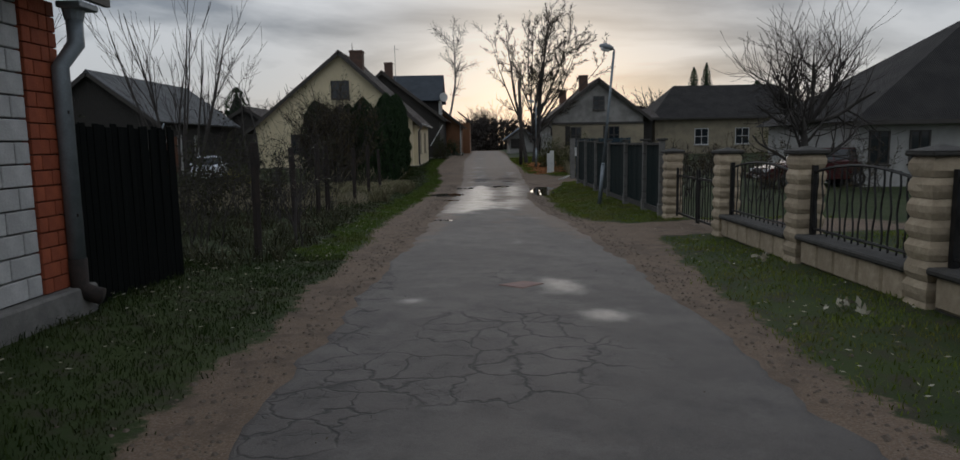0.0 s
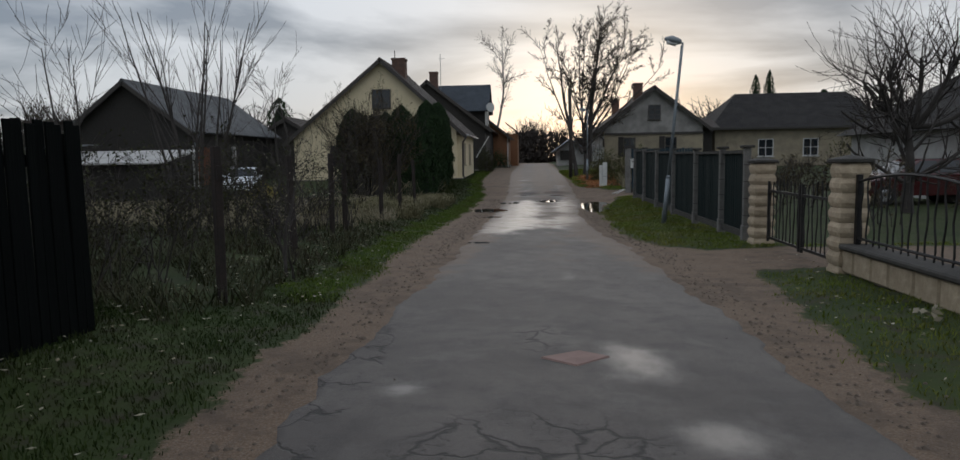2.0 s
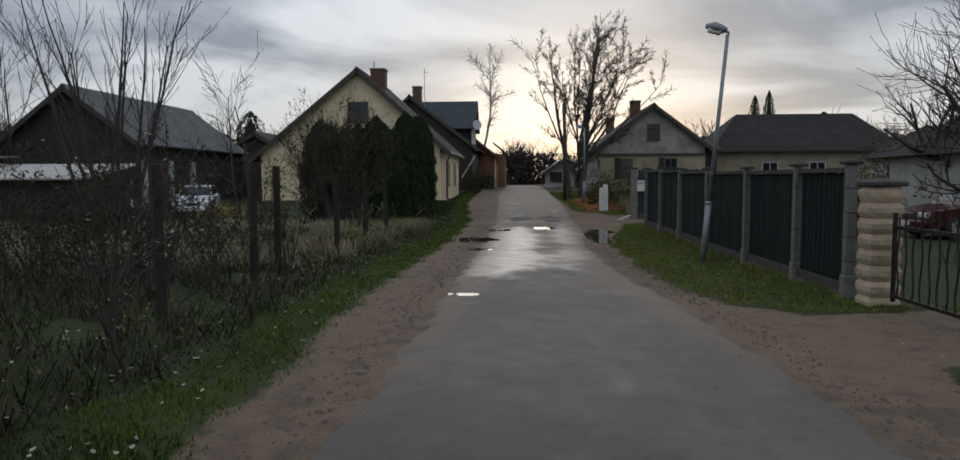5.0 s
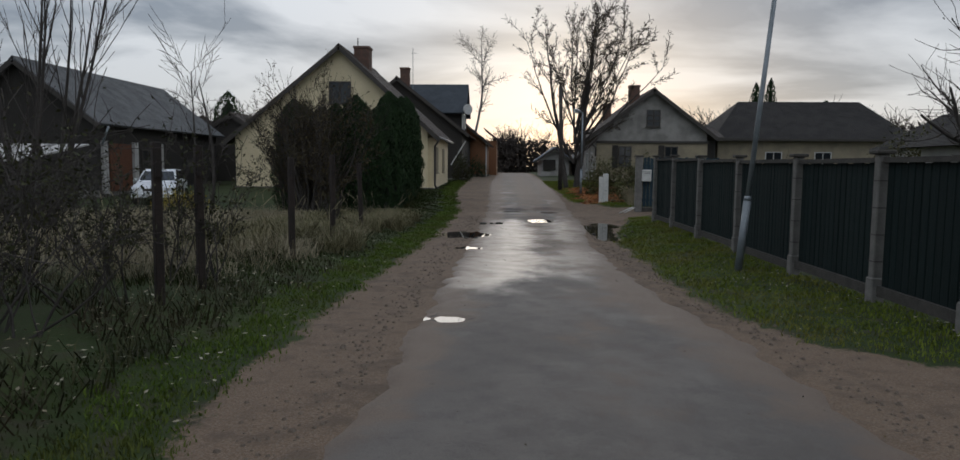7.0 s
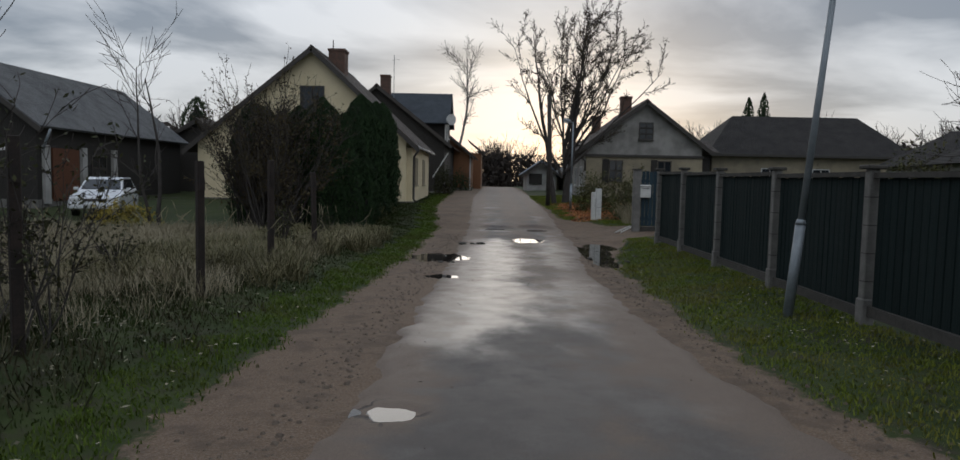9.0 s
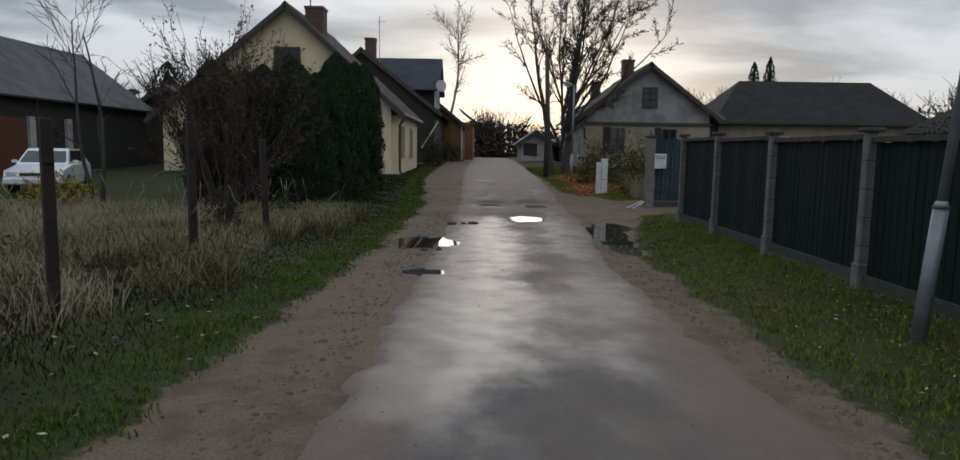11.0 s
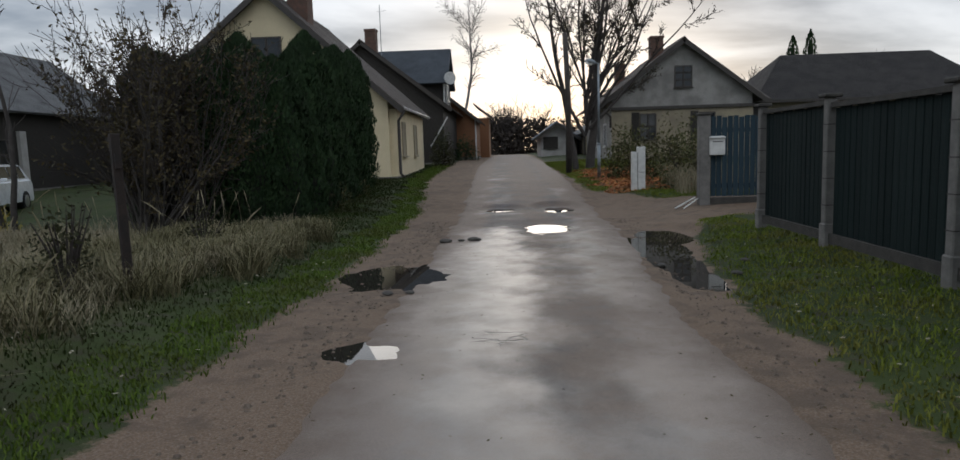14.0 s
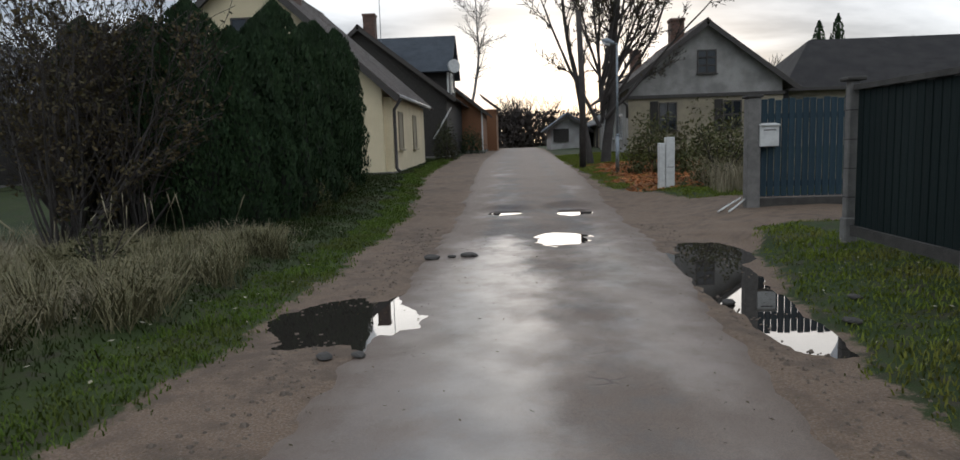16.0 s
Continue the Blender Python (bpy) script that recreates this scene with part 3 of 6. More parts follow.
# ---- houses ----
def window(parent, x0, x1, y, z0, z1, frame_mat=FRAME_W, panes=2, rows=2, axis="y", face=-1, label="", pane_mat=None):
    """A window on a wall that faces -y (or +x when axis is 'x'): frame, panes and sill."""
    t = 0.06

    def bx(g, a0, a1, d0, d1, c0, c1):
        if axis == "y":
            return g.box(a0, a1, *sorted((y + face * d0, y + face * d1)), c0, c1)
        return g.box(*sorted((y + face * d0, y + face * d1)), a0, a1, c0, c1)

    w = part("window", bx(Geo(), x0 + t, x1 - t, -0.05, 0.012, z0 + t, z1 - t), FRAME_D, parent, label)
    g = Geo()
    for a0, a1, c0, c1 in ((x0, x1, z0, z0 + t), (x0, x1, z1 - t, z1), (x0, x0 + t, z0 + t, z1 - t), (x1 - t, x1, z0 + t, z1 - t)):
        bx(g, a0, a1, 0, 0.05, c0, c1)
    for i in range(1, panes):
        c = x0 + (x1 - x0) * i / panes
        bx(g, c - 0.022, c + 0.022, 0.012, 0.044, z0 + t, z1 - t)
    for i in range(1, rows):
        c = z0 + (z1 - z0) * i / rows
        bx(g, x0 + t, x1 - t, 0.012, 0.038, c - 0.018, c + 0.018)
    part("frame", g, frame_mat, w)
    for i in range(panes):
        for j in range(rows):
            a, b = x0 + (x1 - x0) * i / panes + 0.05, x0 + (x1 - x0) * (i + 1) / panes - 0.05
            c, d = z0 + (z1 - z0) * j / rows + 0.05, z0 + (z1 - z0) * (j + 1) / rows - 0.05
            part("pane", bx(Geo(), a, b, 0.014, 0.022, c, d), pane_mat or GLASS, w)
    part("sill", bx(Geo(), x0 - 0.06, x1 + 0.06, 0, 0.11, z0 - 0.06, z0 - 0.01), frame_mat, w)
    return w


def slab(g, p, q, y0, y1, t):
    """A sloping roof slab from p to q in x,z (low to high), t thick, from y0 to y1."""
    d = Vector((q[0] - p[0], q[1] - p[1])).normalized()
    n = Vector((-d.y, d.x)) if d.x > 0 else Vector((d.y, -d.x))
    return g.prism([p, q, (q[0] + n.x * t, q[1] + n.y * t), (p[0] + n.x * t, p[1] + n.y * t)], y0, y1)


def gable_house(name, label, x0, x1, y0, y1, zb, el, er, rx, rz, wall, roof, over=0.45, front=0.35, plinth=True, category="house"):
    """A house whose ridge runs along y: walls from x0 to x1, eaves el and er, ridge at rx, rz."""
    h = thing(name, label, category)
    g = Geo().prism([(x0, zb), (x1, zb), (x1, er), (rx, rz), (x0, el)], y0, y1)
    part("wall", g, wall, h)
    sl, sr = (rz - el) / (rx - x0), (rz - er) / (x1 - rx)
    g = Geo()
    slab(g, (x0 - over, el - sl * over + 0.02), (rx, rz + 0.02), y0 - front, y1 + front, 0.10)
    part("roof", g, roof, h)
    g = Geo()
    slab(g, (x1 + over, er - sr * over + 0.02), (rx, rz + 0.02), y0 - front, y1 + front, 0.10)
    part("roof", g, roof, h)
    part("ridge_cap", Geo().prism([(rx - 0.18, rz + 0.02), (rx, rz + 0.16), (rx + 0.18, rz + 0.02), (rx, rz + 0.20)], y0 - front - 0.01, y1 + front + 0.01), roof, h)
    g = Geo()
    slab(g, (x0 - over, el - sl * over - 0.16), (rx, rz - 0.16), y0 - front - 0.03, y0 - front, 0.20)
    slab(g, (x1 + over, er - sr * over - 0.16), (rx, rz - 0.16), y0 - front - 0.034, y0 - front, 0.20)
    part("bargeboard", g, FRAME_D, h)
    if plinth:
        part("plinth", Geo().box(x0 - 0.05, x1 + 0.05, y0 - 0.05, y1 + 0.05, zb - 0.5, zb + 0.28), CONCRETE, h)
    return h


def chimney(h, x, y, z0, z1, w=0.55, mat=BRICK_CHIM):
    c = part("chimney", Geo().box(x - w / 2, x + w / 2, y - w / 2, y + w / 2, z0, z1, 0.015), mat, h)
    part("crown", Geo().box(x - w / 2 - 0.05, x + w / 2 + 0.05, y - w / 2 - 0.05, y + w / 2 + 0.05, z1 - 0.12, z1 + 0.02, 0.015), mat, c)
    for k in range(1, 1 + int((z1 - z0) / 0.09)):
        z = z1 - 0.12 - 0.085 * k
        if z > z0 + 0.3:
            part("course", Geo().box(x - w / 2 - 0.008, x + w / 2 + 0.008, y - w / 2 - 0.008, y + w / 2 + 0.008, z, z + 0.068), mat, c)


def drainpipe(h, pts, r=0.05, mat=FRAME_D):
    return part("drainpipe", Geo().tube(pts, r, 8), mat, h, smooth=True)


yh = gable_house("house", "cream rendered house with a brown sheet roof and a brick chimney", -15.6, -4.95, 46.6, 56.2, -0.1, 2.95, 3.4, -9.70, 7.70, YELLOW, ROOF_BROWN, 0.6, 0.4)
window(yh, -10.35, -9.12, 46.6, 4.72, 5.92, FRAME_D, 2, 1)
window(yh, -13.2, -12.2, 46.6, 1.1, 2.4, FRAME_D, 2, 1)
window(yh, -8.2, -7.1, 46.6, 1.1, 2.4, FRAME_D, 2, 1)
part("side_wing", Geo().box(-4.96, -4.66, 46.85, 55.4, -0.1, 2.92), YELLOW, yh, "shallow cream side bay under the eave")
part("wing_plinth", Geo().box(-4.96, -4.61, 46.80, 55.45, -0.4, 0.18), CONCRETE, yh)
for a in (48.1, 51.7):
    window(yh, a, a + 0.95, -4.66, 1.0, 2.45, OCHRE_RENDER, 1, 1, "x", 1, "narrow blind side window with an ochre surround", OCHRE_RENDER)
part("eave_gutter", Geo().tube([(-4.36, 46.7, 2.95), (-4.36, 55.6, 2.95)], 0.07, 8), FRAME_W, yh, "pale metal gutter", smooth=True)
drainpipe(yh, [(-4.36, 47.2, 2.9), (-4.42, 47.05, 2.72), (-4.58, 46.95, 2.45), (-4.58, 46.95, 0.30), (-4.44, 46.85, 0.16)], 0.06)
chimney(yh, -8.95, 48.9, 6.6, 8.12, 0.85)
part("antenna", Geo().tube([(-9.35, 49.4, 7.2), (-9.35, 49.4, 8.75)], 0.03, 5), RUST, yh)

h2 = gable_house("house", "dark boarded house with a steep blue-grey roof and a large dormer", -13.6, -4.2, 62.3, 73.5, 0.2, 4.4, 4.15, -9.2, 8.05, WOOD_DARK, ROOF_BROWN, 0.5, 0.35)
part("dormer_wall", Geo().prism([(65.4, 4.0), (70.6, 4.0), (70.6, 5.95), (68.0, 8.1), (65.4, 5.95)], -8.4, -4.4, "x"), WOOD_DARK, h2)
for a, b in (((64.9, 5.62), (68.0, 8.22)), ((71.1, 5.62), (68.0, 8.22))):
    d = Vector((b[0] - a[0], b[1] - a[1])).normalized()
    n = Vector((-d.y, d.x)) if d.x > 0 else Vector((d.y, -d.x))
    part("dormer_roof", Geo().prism([a, b, (b[0] + n.x * 0.1, b[1] + n.y * 0.1), (a[0] + n.x * 0.1, a[1] + n.y * 0.1)], -9.3, -4.05, "x"), ROOF_SLATE, h2)
window(h2, 67.3, 68.7, -4.4, 4.7, 5.8, FRAME_W, 2, 1, "x", 1)
chimney(h2, -8.75, 63.4, 7.0, 9.0, 0.68)
part("antenna", Geo().tube([(-8.2, 63.8, 7.2), (-8.2, 63.8, 10.6)], 0.025, 5).tube([(-8.35, 63.8, 10.2), (-7.8, 63.8, 10.25)], 0.014, 4), ZINC, h2)
part("satellite_dish", Geo().tube([(-3.98, 64.75, 5.95), (-3.86, 64.6, 5.95)], [0.38, 0.42], 14), FRAME_W, h2, "pale round satellite dish")
part("porch_post", Geo().box(-4.42, -4.30, 65.2, 65.32, 3.4, 5.7), FRAME_W, h2, "pale slim balcony post")
part("porch_post", Geo().box(-4.42, -4.30, 67.0, 67.12, 3.4, 5.7), FRAME_W, h2, "pale slim balcony post")
part("stair_rail", Geo().tube([(-5.0, 61.9, 1.5), (-3.9, 62.0, 3.3)], 0.05, 6), FRAME_W, h2, "pale slanting timber rail")

bh = gable_house("house", "small orange-brown boarded house with a dark roof", -7.6, -2.75, 73.0, 82.0, 0.4, 3.9, 3.7, -5.2, 5.7, WOOD_BROWN, ROOF_BROWN, 0.45, 0.4)
window(bh, -6.2, -5.2, 73.0, 1.3, 2.5, FRAME_W, 2, 1)
part("annex_wall", Geo().box(-3.1, -2.0, 84.0, 90.0, 0.4, 4.2), WOOD_BROWN, bh)
part("annex_roof", Geo().prism([(-3.4, 5.5), (-1.6, 4.1), (-1.6, 4.22), (-3.4, 5.62)], 83.6, 90.4), ROOF_BROWN, bh)
part("corner_board", Geo().box(-2.76, -2.66, 72.95, 73.10, 0.4, 3.7), FRAME_W, bh)

rh = gable_house("house", "old house with stained grey gable and ochre lower walls", 5.30, 12.50, 55.3, 67.0, 0.2, 3.72, 3.72, 8.93, 6.42, GREY_RENDER, ROOF_BROWN, 0.62, 0.35)
window(rh, 8.52, 9.42, 55.3, 4.08, 5.18, FRAME_D, 2, 3)
part("lower_wall", Geo().box(5.27, 12.53, 55.25, 55.3, 0.3, 2.98), OCHRE_RENDER, rh)
part("sill_band", Geo().box(5.22, 12.58, 55.16, 55.3, 2.98, 3.14), FRAME_D, rh, "dark timber band across the gable")
for a in (6.72, 9.75):
    window(rh, a, a + 0.85, 55.25, 1.45, 2.78, FRAME_D, 2, 2)
    part("shutter", Geo().box(a - 0.42, a - 0.03, 55.20, 55.25, 1.35, 2.85, 0.01), WOOD_DARK, rh)
drainpipe(rh, [(4.85, 55.1, 3.1), (4.95, 55.1, 2.9), (5.20, 55.15, 2.7), (5.20, 55.15, 2.1)], 0.06)
chimney(rh, 8.05, 57.6, 5.4, 7.0, 0.66)
chimney(rh, 7.05, 63.8, 4.8, 6.3, 0.6)
for a in (57.3, 60.3, 63.8):
    window(rh, a, a + 1.0, 5.30, 1.15, 2.4, FRAME_W, 2, 1, "x", -1)


def hip_house(name, label, x0, x1, y0, y1, zb, ze, zr, rx0, rx1, wall, roof):
    h = thing(name, label, "house")
    part("wall", Geo().box(x0, x1, y0, y1, zb, ze), wall, h)
    o, ym = 0.5, (y0 + y1) / 2
    p = [(x0 - o, y0 - o, ze), (x1 + o, y0 - o, ze), (x1 + o, y1 + o, ze), (x0 - o, y1 + o, ze), (rx0, ym, zr), (rx1, ym, zr)]
    part("roof", Geo().add(p, [(0, 1, 5, 4), (2, 3, 4, 5), (3, 0, 4), (1, 2, 5), (3, 2, 1, 0)]), roof, h)
    part("eave_board", Geo().box(x0 - o, x1 + o, y0 - o - 0.03, y0 - o, ze - 0.14, ze + 0.02), FRAME_D, h)
    return h


dh = hip_house("house", "low house under a large dark mossy roof", 14.6, 28.0, 60.0, 68.0, 0.0, 3.5, 6.55, 17.2, 26.4, OCHRE_RENDER, ROOF_MOSS)
window(dh, 18, 19.2, 60.0, 1.2, 2.6, FRAME_W)
window(dh, 21.5, 22.7, 60.0, 1.2, 2.6, FRAME_W)
hip_house("shed", "low dark shed with a brown roof behind the fence", 12.9, 14.0, 58.5, 62.0, 0.0, 3.5, 4.35, 12.6, 14.3, WOOD_DARK, ROOF_BROWN)
wh = hip_house("house", "pale old house with a tall dark roof beyond the orchard", 13.4, 30.0, 25.0, 33.0, -0.3, 2.1, 6.5, 20.0, 26.0, WHITE_RENDER, ROOF_MOSS)
for a in (13.75, 15.2, 17.4):
    window(wh, a, a + 0.75, 25.0, 0.55, 1.75, FRAME_D, 2, 1)

lowh = hip_house("house", "long low white cottage with a dark roof", 21.0, 31.0, 44.0, 50.0, -0.2, 2.5, 4.3, 22.5, 29.5, WHITE_RENDER, ROOF_MOSS)
for a in (21.8, 24.4, 27.0):
    window(lowh, a, a + 1.0, 44.0, 0.7, 1.9, FRAME_D, 2, 1)
barn = gable_house("barn", "dark boarded barn with a grey fibre-cement roof", -25.6, -18.8, 39.0, 51.5, -0.1, 3.25, 3.3, -22.2, 5.85, WOOD_DARK, ROOF_GREY, 0.35, 0.35, True, "barn")
part("door", Geo().box(-18.80, -18.72, 39.9, 41.7, 0.1, 2.3), WOOD_RUST, barn, "red-brown boarded barn door")
for a in (39.3, 41.85, 44.3):
    part("door_post", Geo().box(-18.80, -18.66, a, a + 0.35, 0.0, 2.4), WHITE_RENDER, barn, "pale rendered pier")
window(barn, 42.7, 43.9, -18.8, 0.9, 2.1, FRAME_D, 2, 2, "x", 1)
drainpipe(barn, [(-18.15, 38.9, 3.0), (-18.35, 38.95, 2.6), (-18.5, 38.95, 2.2)], 0.05, ZINC)
gable_house("shed", "dark shed with a brown roof between barn and house", -21.5, -15.8, 53.5, 60.0, 0.0, 2.9, 2.9, -18.6, 4.6, WOOD_DARK, ROOF_BROWN, 0.3, 0.3, False, "shed")

lean = thing("lean_to_shed", "low garden shed with a pale sheet roof and white side", "shed")
part("wall", Geo().box(-19.1, -14.6, 28.4, 31.0, -0.2, 1.45), WOOD_DARK, lean)
part("white_wall", Geo().box(-20.6, -19.1, 28.5, 31.0, -0.2, 2.0), WHITE_RENDER, lean, "white painted end room")
part("roof", Geo().prism([(28.1, 1.40), (31.3, 1.95), (31.3, 2.0), (28.1, 1.46)], -19.2, -14.3, "x"), WHITE_RENDER, lean, "pale weathered sheet roof")
part("roof", Geo().prism([(28.2, 2.02), (31.3, 2.25), (31.3, 2.30), (28.2, 2.07)], -20.8, -18.9, "x"), ROOF_GREY, lean)
window(lean, -20.1, -19.6, 28.5, 1.0, 1.6, FRAME_D, 1, 1)

fb = gable_house("outbuilding", "white-fronted outbuilding with a pale blue roof by the road", 2.5, 5.2, 76.0, 84.0, 0.4, 2.3, 2.2, 3.8, 3.2, WHITE_RENDER, ROOF_BLUE, 0.5, 0.6, False, "outbuilding")
part("dark_porch", Geo().box(2.7, 3.9, 75.88, 76.0, 1.1, 2.1), WOOD_DARK, fb, "dark open porch front")
fb2 = gable_house("outbuilding", "long low outbuilding with a dull grey roof", 5.9, 10.5, 70.0, 84.0, 0.4, 2.4, 2.4, 8.2, 3.9, OCHRE_RENDER, ROOF_GREY, 0.4, 0.4, False, "outbuilding")
for a in (71.0, 73.5, 76.0, 78.5):
    part("door", Geo().box(5.84, 5.90, a, a + 1.2, 0.5, 2.1), FRAME_D, fb2)

# ---- garage at the left of the start ----
GZ0 = -0.12
gar = thing("garage", "white block garage with an orange-red brick corner and grey plinth", "garage", (0.31, -0.54, 0.27))
gar.scale = (0.88, 0.88, 0.88)
part("core", Geo().box(-7.6, -4.64, -9.0, 7.40, GZ0, 2.93), MORTAR, gar)
part("plinth", Geo().box(-7.7, -4.42, -9.1, 7.56, GZ0 - 0.3, GZ0 + 0.17, 0.02), CONCRETE, gar, "rough concrete plinth")
part("roof", Geo().prism([(-7.9, 2.93), (-4.22, 2.93), (-4.22, 3.08), (-7.9, 3.56)], -9.4, 7.75), ROOF_MOSS, gar)
part("fascia", Geo().box(-4.24, -4.18, -9.4, 7.78, 2.84, 3.10), FRAME_D, gar)
blk = Geo().box(-0.06, 0.06, -0.195, 0.195, -0.095, 0.095, 0.008).mesh("block", BLOCK)
half = Geo().box(-0.06, 0.06, -0.093, 0.093, -0.095, 0.095, 0.008).mesh("block", BLOCK)
rest = Geo()
for k in range(14):
    z = GZ0 + 0.17 + 0.105 + 0.205 * k
    y = 6.90 - (0.0 if k % 2 else 0.203)
    if not k % 2:
        part("block", half, BLOCK, gar, at=(-4.62, 6.80, z))
        y = 6.90 - 0.203
    while y > -8.6:
        c = y - 0.2
        if c > 2.2:
            part("block", blk, BLOCK, gar, at=(-4.62, c, z))
        else:
            rest.box(-4.68, -4.56, c - 0.195, c + 0.195, z - 0.095, z + 0.095)
        y -= 0.405
part("blockwork", rest, BLOCK, gar)
rb = Geo().box(-0.06, 0.06, -0.122, 0.122, -0.068, 0.068, 0.006).mesh("brick", BRICK_RED)
rh_ = Geo().box(-0.06, 0.06, -0.058, 0.058, -0.068, 0.068, 0.006).mesh("brick", BRICK_RED)
for k in range(19):
    z = GZ0 + 0.17 + 0.075 + 0.146 * k
    if k % 2:
        part("brick", rb, BRICK_RED, gar, at=(-4.60, 7.035, z))
        part("brick", rh_, BRICK_RED, gar, at=(-4.60, 7.225, z))
        part("brick", rh_, BRICK_RED, gar, at=(-4.60, 7.351, z))
    else:
        part("brick", rh_, BRICK_RED, gar, at=(-4.60, 6.97, z))
        part("brick", rb, BRICK_RED, gar, at=(-4.60, 7.160, z))
        part("brick", rh_, BRICK_RED, gar, at=(-4.60, 7.351, z))
dp = thing("rain_pipe", "grey galvanised rain pipe with hopper on the garage corner", "drainpipe", (0.31, -0.74, 0.23))
dp.scale = (0.88, 0.88, 0.88)
part("pipe", Geo().tube([(-4.36, 7.66, 2.72), (-4.36, 7.66, 2.48), (-4.47, 7.55, 2.25), (-4.47, 7.55, 0.36)], 0.080, 12), ZINC, dp, smooth=True)
part("hopper", Geo().tube([(-4.36, 7.66, 2.70), (-4.36, 7.66, 2.82)], [0.085, 0.11], 12), ZINC, dp)
part("lower_pipe", Geo().tube([(-4.47, 7.55, 0.38), (-4.47, 7.55, 0.10), (-4.40, 7.58, 0.02), (-4.28, 7.60, -0.02)], 0.088, 10), RUST, dp, "stained lower pipe with a bent outlet", smooth=True)
part("gutter_end", Geo().box(-4.44, -4.20, 7.5, 7.82, 2.80, 2.86, 0.01), ZINC, dp)
for z in (0.8, 1.8):
    part("bracket", Geo().box(-4.58, -4.40, 7.50, 7.60, z, z + 0.03), RUST, dp)

oh = thing("outhouse", "white-walled outhouse with a dark overhanging roof behind the fence", "shed")
part("wall", Geo().box(-10.2, -7.5, 9.0, 10.6, 0.0, 2.95), WHITE_RENDER, oh)
part("roof", Geo().prism([(-10.6, 3.9), (-7.07, 2.96), (-7.07, 3.12), (-10.6, 4.06)], 8.6, 11.0), WOOD_BLACK, oh, "dark roof with a pale metal verge")
part("verge", Geo().prism([(-10.6, 3.88), (-7.05, 2.92), (-7.05, 3.14), (-10.6, 4.08)], 11.0, 11.04), ROOF_GREY, oh)
part("lean_roof", Geo().prism([(-10.2, 2.72), (-7.45, 2.60), (-7.45, 2.68), (-10.2, 2.80)], 10.62, 11.3), ROOF_GREY, oh)

# ---- black board fence beside the garage ----
bf = thing("board_fence", "tall black-stained vertical board fence", "fence")
board = Geo().box(-0.011, 0.011, -0.048, 0.048, 0, 1.0, 0.004).mesh("board", WOOD_BLACK)
for i in range(19):
    y = 6.08 + 0.107 * i
    x = -3.66 - 0.01 * (y - 6.9)
    z = height(x, y) - 0.02
    h = 1.74 + 0.02 * math.sin(i * 2.3) - z
    part("board", board, WOOD_BLACK, bf, at=Matrix.LocRotScale((x, y, z), Euler((0.004 * math.sin(i * 1.7), 0.01 * math.sin(i * 3.1), 0)), (1, 1 - 0.06 * (i % 3 == 1), h)))
for z in (0.45, 1.4):
    part("rail", Geo().box(-3.75, -3.70, 6.02, 8.06, z, z + 0.09), WOOD_BLACK, bf)
for y in (6.06, 7.97):
    part("post", Geo().box(-3.84, -3.75, y - 0.05, y + 0.05, -0.3, 1.66), WOOD_BLACK, bf)

# ---- old wire fence: rusty posts ----
for x, y, top, tilt in ((-3.30, 9.65, 1.58, 1), (-3.64, 12.85, 1.50, -2), (-3.96, 15.9, 1.56, 1), (-3.96, 16.85, 1.56, 0), (-3.86, 19.85, 1.46, 0), (-3.92, 22.6, 1.55, 0), (-3.98, 25.5, 1.40, -3)):
    z = height(x, y)
    w = 0.042
    p = thing("fence_post", "dark rusty old fence post standing in weeds", "post", (x, y, z - 0.1), 11 * x, group="old wire fence posts")
    p.rotation_euler[1] = radians(tilt)
    part("shaft", Geo().box(-w, w, -w, w, 0, top - z + 0.1, 0.008), RUST, p)
    part("cleat", Geo().box(w, w + 0.03, -0.03, 0.03, top - z - 0.25, top - z - 0.1), RUST, p)

# ---- stone pillars, low wall, wrought-iron fence and gate on the right ----
random.seed(3)


def rough_block(w, h, seed):
    rnd = random.Random(seed)
    bm = bmesh.new()
    bmesh.ops.create_cube(bm, size=1)
    bmesh.ops.subdivide_edges(bm, edges=bm.edges, cuts=2, use_grid_fill=True)
    for v in bm.verts:
        p = v.co
        edge = abs(abs(p.z) - 0.5) < 0.01
        k = 0.90 if edge else 1.03 + rnd.uniform(-0.03, 0.04)
        if abs(abs(p.x) - 0.5) < 0.01 and abs(abs(p.y) - 0.5) < 0.01:
            k *= 0.95
        v.co = Vector((p.x * w * k, p.y * w * k, p.z * h * 0.97))
    g = Geo().add([v.co for v in bm.verts], [[v.index for v in f.verts] for f in bm.faces])
    bm.free()
    return g.mesh("stone_block", STONE)


